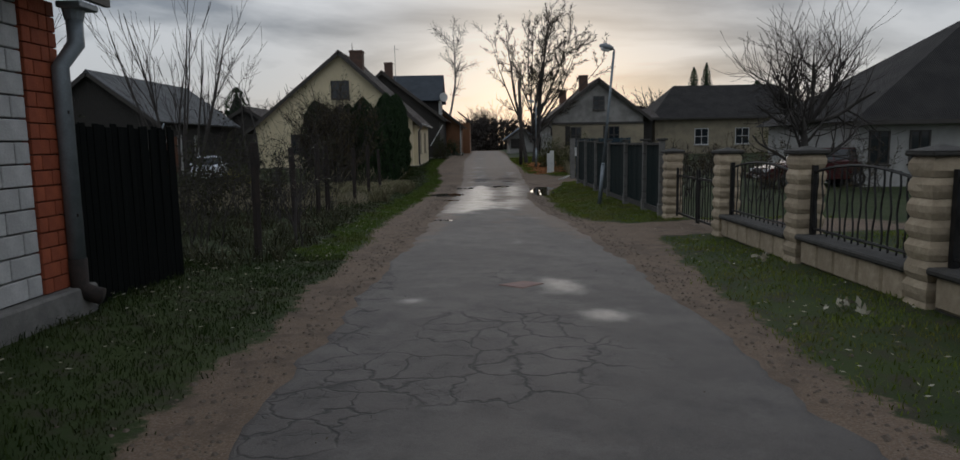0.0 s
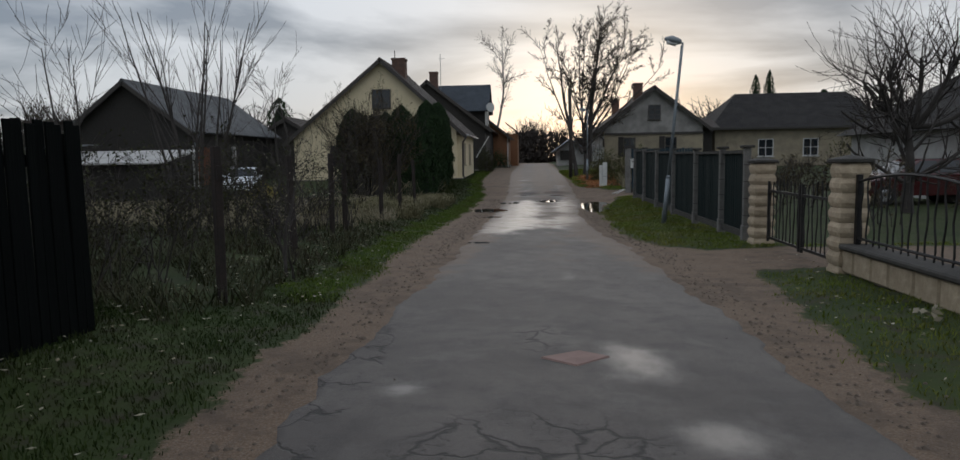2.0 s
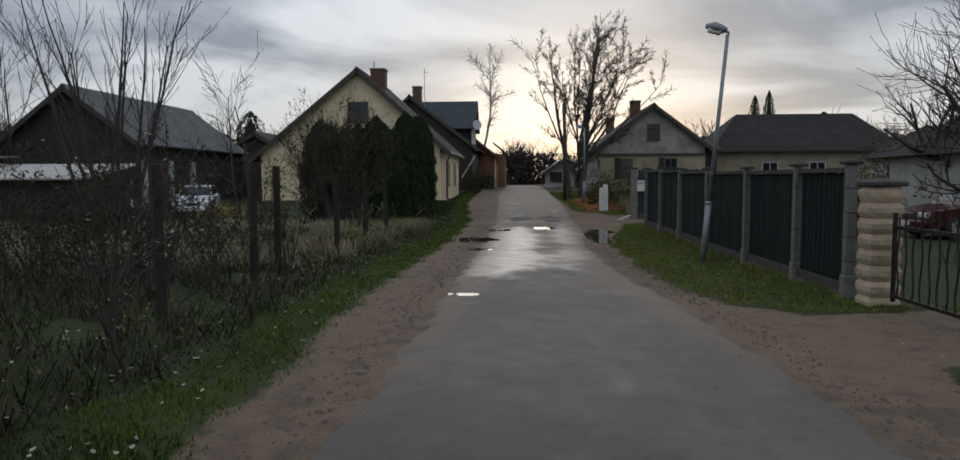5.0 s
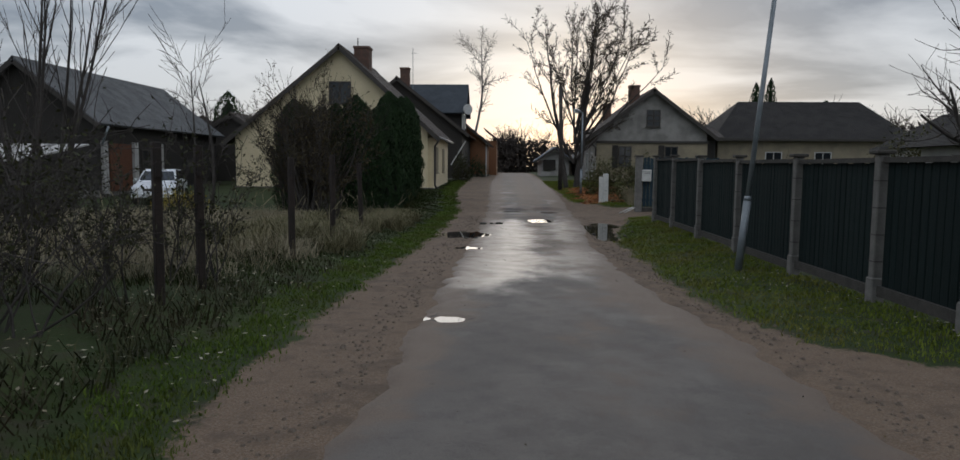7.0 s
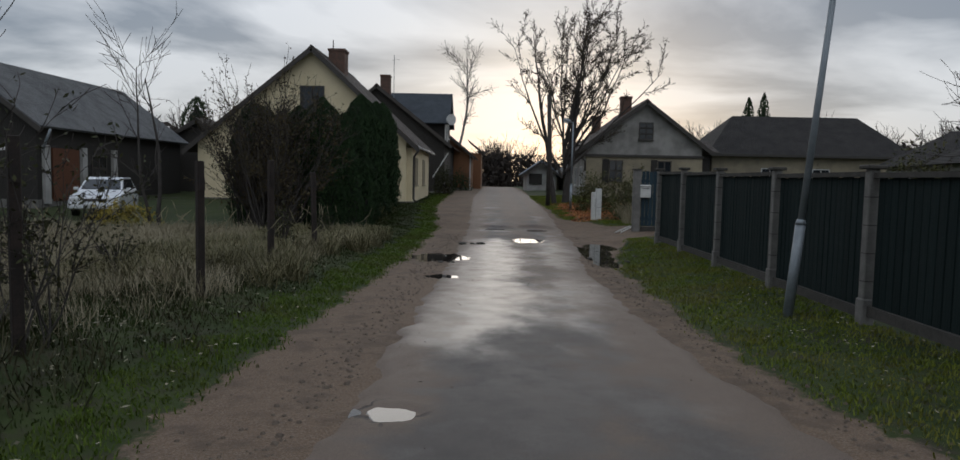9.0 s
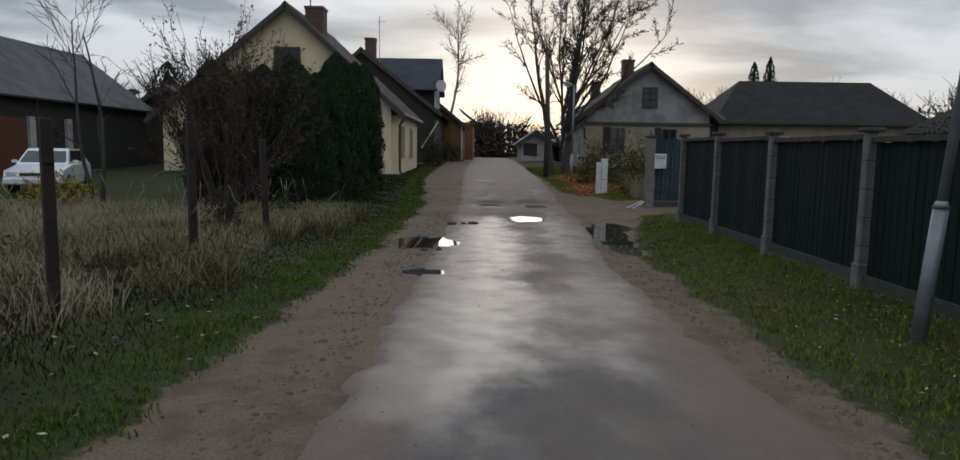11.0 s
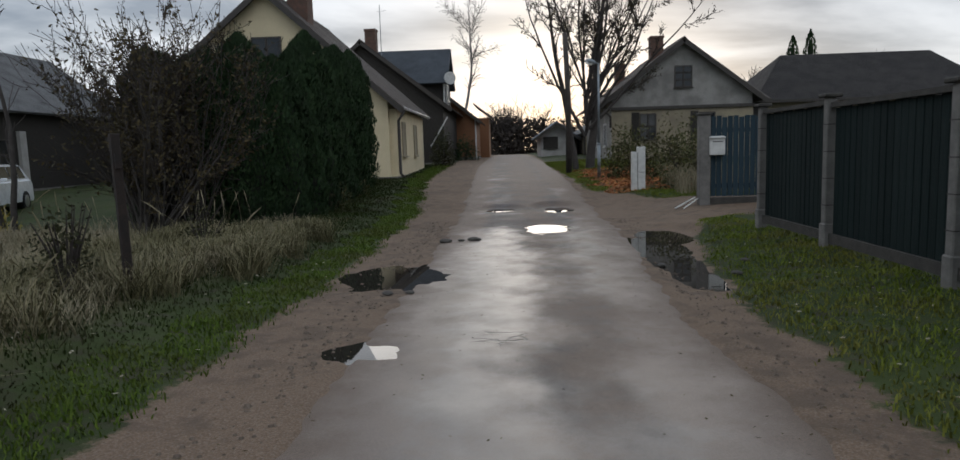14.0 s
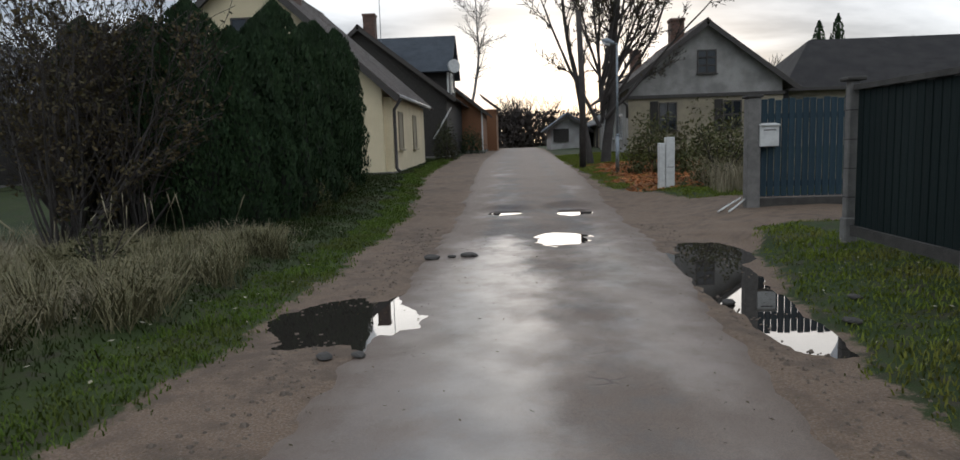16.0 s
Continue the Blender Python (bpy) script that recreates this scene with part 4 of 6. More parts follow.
stones = [rough_block(0.37, 0.19, s) for s in range(5)]
cap_mesh = Geo().box(-0.215, 0.215, -0.215, 0.215, 0, 0.05, 0.015).add([(-0.215, -0.215, 0.05), (0.215, -0.215, 0.05), (0.215, 0.215, 0.05), (-0.215, 0.215, 0.05), (0, 0, 0.11)], [(0, 1, 4), (1, 2, 4), (2, 3, 4), (3, 0, 4)]).mesh("cap", COPING)
PILLARS = [(4.09, 15.22, 1.30), (4.11, 11.85, 1.33), (4.12, 8.95, 1.36), (4.12, 6.30, 1.38), (4.12, 3.65, 1.40), (4.12, 1.0, 1.42)]
for i, (x, y, top) in enumerate(PILLARS):
    p = thing("gate_pillar", "stacked pale sandstone pillar with a dark concrete cap", "pillar", (x, y, 0), group="sandstone fence pillars")
    n = 8
    z0 = top - 0.06 - 0.19 * n
    for k in range(n):
        part("stone_block", stones[(k * 3 + i) % 5], STONE, p, at=pose(0, 0, z0 + 0.19 * (k + 0.5), 0, 0, 90 * ((k + i) % 4)))
    part("cap", cap_mesh, COPING, p, at=(0, 0, top - 0.06))

wall_stone = [Geo().box(-0.13, 0.13, -0.19 - 0.03 * k, 0.19 + 0.03 * k, -0.15, 0.15, 0.025).mesh("stone", STONE) for k in range(3)]
for (x, y1, t1), (_, y0, t0) in zip(PILLARS[1:], PILLARS[2:]):
    lw = thing("low_wall", "low sandstone wall with a dark coping between pillars", "wall", group="low fence walls")
    zb = height(3.9, (y0 + y1) / 2)
    top = zb + 0.30
    y, k = y0 + 0.22, 0
    part("core", Geo().box(4.02, 4.22, y0 + 0.2, y1 - 0.2, zb - 0.3, top), MORTAR, lw)
    while y < y1 - 0.4:
        w = 0.38 + 0.06 * (k % 3)
        part("stone", wall_stone[k % 3], STONE, lw, at=(4.11, y + w / 2, top - 0.152))
        y += w + 0.015
        k += 1
    part("coping", Geo().box(3.92, 4.32, y0 + 0.17, y1 - 0.17, top, top + 0.07, 0.02), COPING, lw)
    pf = thing("iron_fence", "black wrought-iron fence panel with wavy bars", "fence", group="iron fence panels")
    L = y1 - y0 - 0.5
    s = [(4.12, y0 + 0.25 + L * u, top + 0.96 - 0.12 * (2 * u - 1) ** 2 + 0.02) for u in np.linspace(0, 1, 13)]
    part("top_rail", Geo().tube(s, 0.018, 5), IRON, pf)
    part("bottom_rail", Geo().tube([(4.12, y0 + 0.22, top + 0.15), (4.12, y1 - 0.22, top + 0.15)], 0.018, 5), IRON, pf)
    for e in (y0 + 0.25, y1 - 0.25):
        part("stile", Geo().box(4.09, 4.15, e - 0.03, e + 0.03, top + 0.07, top + 0.95), IRON, pf)
    for j in range(15):
        u = (j + 0.5) / 15
        yb = y0 + 0.25 + L * u
        zt = top + 1.0 - 0.12 * (2 * u - 1) ** 2
        pts = [(4.12, yb + (0.022 if j % 2 else -0.022) * math.sin(q * math.tau * 1.5), top + 0.09 + (zt - top - 0.09) * q) for q in np.linspace(0, 1, 9)]
        part("bar", Geo().tube(pts, 0.011, 4), IRON, pf)

gt = thing("iron_gate", "black wrought-iron double gate between sandstone pillars", "gate")
zg = height(4.2, 13.5) + 0.06
for a, b in ((11.99, 13.44), (13.50, 14.95)):
    lf = part("gate_leaf", Geo().box(4.10, 4.14, a, a + 0.04, zg, zg + 1.05).box(4.10, 4.14, b - 0.04, b, zg, zg + 1.05).box(4.10, 4.14, a + 0.04, b - 0.04, zg + 0.05, zg + 0.09).box(4.10, 4.14, a + 0.04, b - 0.04, zg + 0.86, zg + 0.90), IRON, gt)
    for j in range(9):
        yb = a + 0.1 + (b - a - 0.2) * j / 8
        zt = zg + 1.0 + 0.12 * math.sin(math.pi * j / 8)
        pts = [(4.12, yb + (0.02 if j % 2 else -0.02) * math.sin(q * math.tau * 1.5), zg + 0.07 + (zt - zg - 0.07) * q) for q in np.linspace(0, 1, 9)]
        part("bar", Geo().tube(pts, 0.011, 4), IRON, lf)

# ---- teal board fence with concrete posts ----
FY = [15.75, 17.44, 19.80, 22.50, 25.20, 27.75, 30.08]


def fence_x(y):
    return 4.00


TOPZ = np.interp(FY, [15, 20.5, 25.7, 28.2, 31], [1.52, 1.52, 1.60, 1.66, 1.68])
teal = Geo().box(-0.012, 0.012, -0.062, 0.062, 0, 1, 0.004).mesh("board", WOOD_TEAL)
for k, y in enumerate(FY):
    x = fence_x(y)
    z = height(x, y)
    p = thing("concrete_post", "square weathered concrete fence post with a cap", "post", (x - 0.02, y, z - 0.15), group="concrete fence posts")
    h = TOPZ[k] - z + 0.15
    part("shaft", Geo().box(-0.060, 0.060, -0.060, 0.060, 0, h, 0.012), CONCRETE, p)
    for q in range(1, 6):
        part("joint", Geo().box(-0.064, 0.064, -0.064, 0.064, h * q / 6, h * q / 6 + 0.012), COPING, p)
    part("cap", Geo().box(-0.11, 0.11, -0.11, 0.11, h, h + 0.05, 0.012), COPING, p)
    part("foot", Geo().box(-0.078, 0.078, -0.078, 0.078, 0.0, 0.45, 0.015), CONCRETE, p)
for k in range(6):
    y0, y1 = FY[k] + 0.08, FY[k + 1] - 0.08
    pn = thing("board_fence", "dark teal painted vertical board fence panel", "fence", group="teal fence panels")
    xm = fence_x((y0 + y1) / 2)
    zt = (TOPZ[k] + TOPZ[k + 1]) / 2 - 0.10
    zb = height(xm, (y0 + y1) / 2) + 0.10
    n = round((y1 - y0) / 0.135)
    for j in range(n):
        y = y0 + (y1 - y0) * (j + 0.5) / n
        part("board", teal, WOOD_TEAL, pn, at=Matrix.LocRotScale((fence_x(y) + 0.02 + 0.004 * math.sin(j * 5.1 + k), y, zb), Euler((0, 0, 0.02 * math.sin(j * 3.3))), (1, 1, zt - zb + 0.01 * math.sin(j * 2.1))))
    part("top_rail", Geo().prism([(fence_x(y0) - 0.05, y0), (fence_x(y1) - 0.05, y1), (fence_x(y1) + 0.05, y1), (fence_x(y0) + 0.05, y0)], zt, zt + 0.06, "z"), COPING, pn, "grey weathered capping rail")
    part("bottom_rail", Geo().prism([(fence_x(y0) - 0.04, y0), (fence_x(y1) - 0.04, y1), (fence_x(y1) + 0.03, y1), (fence_x(y0) + 0.03, y0)], zb - 0.03, zb + 0.09, "z"), COPING, pn)

bg = thing("board_gate", "slate-blue board gate beside a concrete post", "gate")
zg = height(5.2, 34.6)
for j in range(22):
    part("board", Geo().box(-0.055, 0.055, -0.012, 0.012, 0, 1.80 + 0.02 * math.sin(j * 2.2), 0.004), WOOD_BLUE, bg, at=(4.52 + 0.125 * j, 34.62, zg + 0.16))
for z in (0.35, 1.6):
    part("rail", Geo().box(4.45, 7.25, 34.64, 34.70, zg + z, zg + z + 0.10), WOOD_BLUE, bg)
part("kick_wall", Geo().box(4.43, 7.3, 34.55, 34.72, zg - 0.2, zg + 0.14, 0.01), COPING, bg)
gp = thing("concrete_post", "square weathered concrete gate post", "post", (4.30, 34.6, height(4.3, 34.6) - 0.2), group="concrete fence posts")
part("shaft", Geo().box(-0.12, 0.12, -0.12, 0.12, 0, 2.22, 0.012), CONCRETE, gp)
part("cap", Geo().box(-0.15, 0.15, -0.15, 0.15, 2.22, 2.27, 0.012), COPING, gp)
mb = thing("mailbox", "off-white metal letterbox on the gate", "mailbox", (4.56, 34.50, 0.86))
part("box", Geo().box(-0.17, 0.17, -0.07, 0.10, 0, 0.38, 0.012), WHITE_BOX, mb)
part("lid", Geo().prism([(-0.09, 0.37), (0.10, 0.41), (0.10, 0.43), (-0.10, 0.39)], -0.18, 0.18, "x"), WHITE_BOX, mb)
part("slot", Geo().box(-0.11, 0.11, -0.074, -0.07, 0.29, 0.31), FRAME_D, mb)
mt = thing("meter_cabinet", "pale grey electricity meter cabinet on a stand", "cabinet", (3.56, 38.6, height(3.56, 38.6) - 0.05))
part("tall_box", Geo().box(-0.02, 0.19, -0.12, 0.12, 0, 1.28, 0.012), WHITE_BOX, mt)
part("short_box", Geo().box(-0.18, -0.03, -0.10, 0.12, 0, 1.14, 0.012), WHITE_BOX, mt)
part("door_seam", Geo().box(0.0, 0.17, -0.124, -0.12, 0.55, 0.565), FRAME_D, mt)
hs = thing("plastic_pipe", "white plastic pipes lying by the gate post", "pipe")
for a, b in (((3.55, 34.1), (4.15, 34.75)), ((3.7, 33.95), (4.2, 34.62))):
    part("length", Geo().tube([(a[0], a[1], height(*a) + 0.03), ((a[0] + b[0]) / 2, (a[1] + b[1]) / 2, height(4.0, 34.4) + 0.07), (b[0], b[1], height(*b) + 0.16)], 0.018, 6), HOSE, hs, smooth=True)


# ---- street lamps and poles ----
def street_lamp(x, y, lean, h, head, label, arm=0.35):
    z = height(x, y)
    s = thing("street_lamp", label, "street lamp", (x, y, z - 0.1))
    tip = Vector((lean, 0.05, h + 0.1))
    mid = tip * (1.25 / (h + 0.1))
    part("base_tube", Geo().tube([(0, 0, 0), mid], 0.062, 10), ZINC, s, smooth=True)
    part("collar", Geo().tube([mid, mid + Vector((0, 0, 0.06))], [0.07, 0.045], 10), ZINC, s, smooth=True)
    part("pole", Geo().tube([mid, tip], [0.042, 0.036], 10), ZINC, s, smooth=True)
    e = tip + Vector((-arm, 0, 0.10))
    part("arm", Geo().tube([tip - Vector((0, 0, 0.02)), tip + Vector((0.02, 0, 0.04)), e], 0.026, 6), ZINC, s, smooth=True)
    hd = part("lamp_head", Geo().tube([e + Vector((0.10, 0, -0.02)), e + Vector((0, 0, 0.0)), e + Vector((-head * 0.5, 0, 0.05)), e + Vector((-head, 0, 0.07))], [0.05, 0.09, 0.10, 0.04], 10), ZINC, s, smooth=True)
    part("lens", Geo().tube([e + Vector((-0.02, 0, -0.05)), e + Vector((-head * 0.85, 0, 0.0))], [0.075, 0.06], 10), LENS, hd, "clear lamp cover", smooth=True)


street_lamp(3.30, 20.3, 0.42, 4.42, 0.30, "leaning grey steel street lamp on the verge", 0.12)
street_lamp(3.15, 44.0, 0.02, 4.0, 0.28, "slim grey street lamp beside the old trees", 0.2)
up_ = thing("utility_pole", "weathered wooden utility pole beside the road", "pole", (2.35, 47.5, height(2.35, 47.5) - 0.2))
part("shaft", Geo().tube([(0, 0, 0), (0.03, 0, 3.0), (-0.08, 0, 5.9)], [0.13, 0.115, 0.10], 10), BARK, up_, smooth=True)


# ---- cars ----
def car(label, at, rz, paint):
    """A five-door car, its nose towards -y, seen from its own base."""
    c = thing("car", label, "car", at, rz)
    low = [(-2.05, 0.30), (-2.08, 0.55), (-1.98, 0.72), (-1.0, 0.90), (-0.8, 0.93), (1.9, 0.95), (2.02, 0.85), (2.05, 0.40), (2.0, 0.28)]
    g = Geo()
    n = len(low)
    for x, k in ((-0.80, 0.98), (-0.70, 1.0), (0.70, 1.0), (0.80, 0.98)):
        inset = 0.05 if abs(x) > 0.75 else 0.0
        g.v += [(x, y * k, z - inset * (z > 0.8) + 0.03 * inset) for y, z in low]
    g.f += [tuple(range(n - 1, -1, -1)), tuple(range(3 * n, 4 * n))] + [(r * n + i, r * n + (i + 1) % n, (r + 1) * n + (i + 1) % n, (r + 1) * n + i) for r in range(3) for i in range(n)]
    part("body", g, paint, c)
    top = [(-0.98, 0.90), (-0.28, 1.36), (-0.05, 1.42), (1.35, 1.42), (1.62, 1.36), (1.95, 0.92)]
    g = Geo()
    n = len(top)
    for side in (-1, 1):
        g.v += [(side * (0.74 if z < 1.0 else 0.60), y, z) for y, z in top]
    g.f += [tuple(range(n)), tuple(range(2 * n - 1, n - 1, -1))] + [(i, (i + 1) % n, (i + 1) % n + n, i + n) for i in range(n)]
    part("cabin", g, paint, c)

    def quad(name, pts, mat, lab=""):
        nrm = (Vector(pts[1]) - Vector(pts[0])).cross(Vector(pts[2]) - Vector(pts[0])).normalized() * 0.012
        cen = sum((Vector(p) for p in pts), Vector()) / len(pts)
        if nrm.dot(cen - Vector((0, 0.4, 0.9))) < 0:
            nrm = -nrm
        q = [Vector(p) + nrm for p in pts]
        k = len(q)
        g = Geo().add(q + [p - nrm * 1.6 for p in q], [tuple(range(k)), tuple(range(2 * k - 1, k - 1, -1))] + [(i, i + k, (i + 1) % k + k, (i + 1) % k) for i in range(k)])
        return part(name, g, mat, c, lab)

    quad("windscreen", [(-0.66, -0.88, 0.965), (0.66, -0.88, 0.965), (0.56, -0.33, 1.325), (-0.56, -0.33, 1.325)], GLASS)
    quad("rear_window", [(-0.64, 1.88, 1.0), (0.64, 1.88, 1.0), (0.56, 1.67, 1.31), (-0.56, 1.67, 1.31)], GLASS)
    for s in (-1, 1):
        for a, b in ((-0.62, 0.35), (0.42, 1.05), (1.12, 1.62)):
            ta, tb = max(a, -0.14), min(b, 1.50)
            quad("side_window", [(s * 0.72, a, 0.99), (s * 0.72, b, 0.99), (s * 0.612, tb, 1.35), (s * 0.612, ta, 1.35)], GLASS)
        part("headlight", Geo().box(s * 0.58 - 0.14, s * 0.58 + 0.14, -2.09, -2.0, 0.58, 0.70, 0.015), LENS, c)
        part("mirror", Geo().box(s * 0.88 - 0.08, s * 0.88 + 0.08, -0.62, -0.54, 0.94, 1.04, 0.015), paint, c)
        part("tail_light", Geo().box(s * 0.68 - 0.06, s * 0.68 + 0.06, 1.98, 2.07, 0.60, 0.86, 0.01), CAR_RED, c)
        for y in (-1.30, 1.25):
            w = part("wheel", Geo().tube([(s * 0.64, y, 0.30), (s * 0.83, y, 0.30)], 0.30, 18), RUBBER, c, smooth=False)
            part("rim", Geo().tube([(s * 0.83, y, 0.30), (s * 0.845, y, 0.30)], [0.19, 0.17], 14), CHROME, w)
    part("bumper", Geo().box(-0.80, 0.80, -2.16, -2.02, 0.30, 0.50, 0.03), paint, c)
    part("grille", Geo().box(-0.36, 0.36, -2.085, -2.03, 0.56, 0.66, 0.01), FRAME_D, c)
    part("number_plate", Geo().box(-0.26, 0.26, -2.175, -2.16, 0.36, 0.46), FRAME_W, c)
    return c


car("white hatchback parked on grass by the barn", (-15.2, 37.6, height(-15.2, 37.6)), 19, CAR_WHITE)
car("dark red car parked on the lawn inside the iron fence", (12.1, 25.7, height(12.1, 25.7)), -86, CAR_RED)


# ---- plants ----
def blades(name, label, category, x, y, h, w, bend, mat, seed, base=None, kind="stuff", two=True):
    """Many grass blades as one mesh: arrays of places, heights and widths."""
    rng = np.random.default_rng(seed)
    n = len(x)
    z = (land(x, y) if base is None else base) - 0.01
    a = rng.uniform(0, math.tau, n)
    b = rng.uniform(0, math.tau, n)
    lean = bend * rng.uniform(0.2, 1.0, n) * h
    p = np.stack([x, y, z], -1)
    side = np.stack([np.cos(a), np.sin(a), 0 * a], -1) * (w / 2)[:, None]
    to = np.stack([np.cos(b), np.sin(b), 0 * b], -1)
    mid = p + to * (lean * 0.35)[:, None] + np.array([0, 0, 1.0]) * (0.6 * h)[:, None]
    tip = p + to * lean[:, None] + np.array([0, 0, 1.0]) * (h * (1 - 0.25 * bend))[:, None]
    v = np.stack([p - side, p + side, mid - side * 0.7, mid + side * 0.7, tip], 1).reshape(-1, 3)
    k = np.arange(n)[:, None] * 5
    t = np.concatenate([k + [0, 1, 3], k + [0, 3, 2], k + [2, 3, 4]], 1).reshape(-1, 3)
    return tagged(new(name, soup(name, v, t, mat)), label, category, kind=kind)


def scatter(n, x0, x1, y0, y1, seed, keep):
    rng = np.random.default_rng(seed)
    x, y = rng.uniform(x0, x1, n), rng.uniform(y0, y1, n)
    ok = keep(x, y, rng.uniform(0, 1, n))
    return x[ok], y[ok], rng


# more blades close to the road, fewer far on
def verge_left(x, y, r):
    d = grass_left(y) - x
    return (r < smooth01(d + 0.10 * wob(x, y, 3.1, 1.0), -0.16, 0.38)) & (wob(x, y, 5.3, 2.0) > -0.75) & (d < np.where((y > 9) & (y < 17), 1.15, 2.6)) & (r < np.interp(y, [1, 8, 30, 60], [1.0, 1.0, 0.75, 0.35])) & ~((x < -3.8) & (y < 8.2))


def verge_right(x, y, r):
    d = x - grass_right(y)
    drive = ((y > 12.0) & (y < 14.7)) | ((y > 32.1) & (y < 36.5))
    thin = 0.55 + 0.45 * wob(x, y, 1.9, 3.0)
    water = np.zeros(len(x), bool)
    for px, py, rx, ry_, _ in PUDDLES:
        water |= ((x - px) / rx) ** 2 + ((y - py) / ry_) ** 2 < 1.5
    return (r < smooth01(d + 0.12 * wob(x, y, 3.1, 1.0), -0.18, 0.42)) & (wob(x, y, 5.3, 2.0) > -0.75) & (x < np.where(y < 15, 7.5, np.where(y < 32, 4.1, 7.0))) & ~drive & ~water & ~((y > 38.5) & (y < 48) & (x > 2.75 + 0.3 * wob(x, y, 1.5)) & (r < 0.85)) & (r < np.where(y < 12, thin, 0.9))


def strip_left(x, y, r):
    return verge_left(x, y, r) & (grass_left(y) - x < 0.75 + 0.25 * wob(x, y, 1.9, 3.3))


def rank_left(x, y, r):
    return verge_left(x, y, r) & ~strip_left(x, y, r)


# left beds except the roadside strip take the green darkened for shade
for fn, box, n, seed, mat in ((verge_left, (-6.5, -1.7, 1.5, 10.5), 52000, 1, RANK_SHADED), (strip_left, (-4.5, -1.7, 10.0, 60), 260000, 4, STRIP), (rank_left, (-6.5, -1.7, 10.0, 60), 170000, 7, RANK_SHADED), (verge_right, (1.7, 7.5, 2.0, 60), 330000, 2, GRASS)):
    x, y, rng = scatter(n, *box, seed, fn)
    clump = 0.5 + 0.5 * wob(x, y, 2.4, 5.0)
    h = rng.uniform(0.025, 0.062, len(x)) * (0.6 + 0.9 * clump) * np.interp(y, [0, 10, 60], [1.0, 1.1, 1.3])
    if mat != GRASS:
        h = h * (1 + 1.3 * smooth01(grass_left(y) - x, 1.0, 2.2))
    blades("verge_grass", "short damp green grass on the road verge", "grass", x, y, h, rng.uniform(0.007, 0.014, len(x)) * np.interp(y, [0, 12, 30, 60], [0.8, 0.95, 1.4, 2.4]), 0.8, mat, seed)


def meadow(x, y, r):
    edge = -3.75 - 0.35 * wob(x, y, 1.3, 2.0) - 0.5 * smooth01(y, 27, 33)
    clump = 0.45 + 0.55 * wob(x, y, 1.1, 7.0)
    return (x < edge) & (r < np.clip(clump, 0.12, 1) * smooth01(y, 15.5, 20) * np.interp(x, [-22, -9, -4], [0.5, 0.8, 1.0])) & ~((x < -11.3) & (x > -15) & (y > 32))


x, y, rng = scatter(210000, -22, -3.0, 15.5, 33.2, 5, meadow)
blades("meadow_grass", "tall pale dry grass on the unmown plot", "grass", x, y, rng.uniform(0.25, 0.62, len(x)) * (0.75 + 0.35 * wob(x, y, 0.9, 1.0)), rng.uniform(0.004, 0.009, len(x)), 1.6, STRAW, 6)
x, y, rng = scatter(90000, -16, -2.9, 8.5, 33, 8, lambda x, y, r: (x < -3.0 - 0.3 * wob(x, y, 1.7, 4.0)) & (r < np.interp(y, [8, 10, 17, 22, 33], [1, 1, 0.75, 0.06, 0.04])) & (wob(x, y, 1.4, 9.0) > -0.35) & ~((x < -3.8) & (y < 8.4)))
blades("weeds", "dark tangled weeds along the old wire fence", "weeds", x, y, rng.uniform(0.10, 0.38, len(x)) * np.interp(y, [8, 15, 19, 33], [1.0, 1.0, 0.6, 0.5]), rng.uniform(0.007, 0.018, len(x)), 1.5, WEED, 9)

rng = np.random.default_rng(19)
tx, ty = rng.uniform(-6.2, -3.3, 150), rng.uniform(20.5, 31.5, 150)
pick = rng.integers(0, 150, 15000)
x, y = tx[pick] + rng.normal(0, 0.10, 15000), ty[pick] + rng.normal(0, 0.10, 15000)
blades("tussock_grass", "arching pale tussocks of dry grass at the plot edge", "grass", x, y, rng.uniform(0.30, 0.66, len(x)), rng.uniform(0.006, 0.012, len(x)), 1.7, TUSSOCK, 20)


def flakes(n, size, rng, cup=0.3):
    """Corner offsets of n small leaf shapes of four corners."""
    a = rng.normal(size=(n, 3))
    a /= np.linalg.norm(a, axis=1)[:, None]
    b = np.cross(a, rng.normal(size=(n, 3)))
    b /= np.linalg.norm(b, axis=1)[:, None]
    s = size * rng.uniform(0.6, 1.3, n)[:, None]
    return np.stack([-a * s, b * s * 0.45, a * s, -b * s * 0.45], 1)


def leaf_mesh(name, centres, size, mat, seed, offsets=None):
    rng = np.random.default_rng(seed)
    n = len(centres)
    o = flakes(n, size, rng) if offsets is None else offsets
    v = (np.asarray(centres)[:, None, :] + o).reshape(-1, 3)
    return soup(name, v, np.arange(4 * n).reshape(-1, 4), mat, 4)


def litter(name, label, x, y, size, mat, seed, lift=0.02):
    rng = np.random.default_rng(seed)
    n = len(x)
    o = flakes(n, size, rng)
    o[:, :, 2] *= 0.3
    c = np.stack([x, y, land(x, y) + lift + 0.02 * rng.uniform(0, 1, n)], -1)
    return tagged(new(name, leaf_mesh(name, c, size, mat, seed, o)), label, "leaves", kind="stuff")


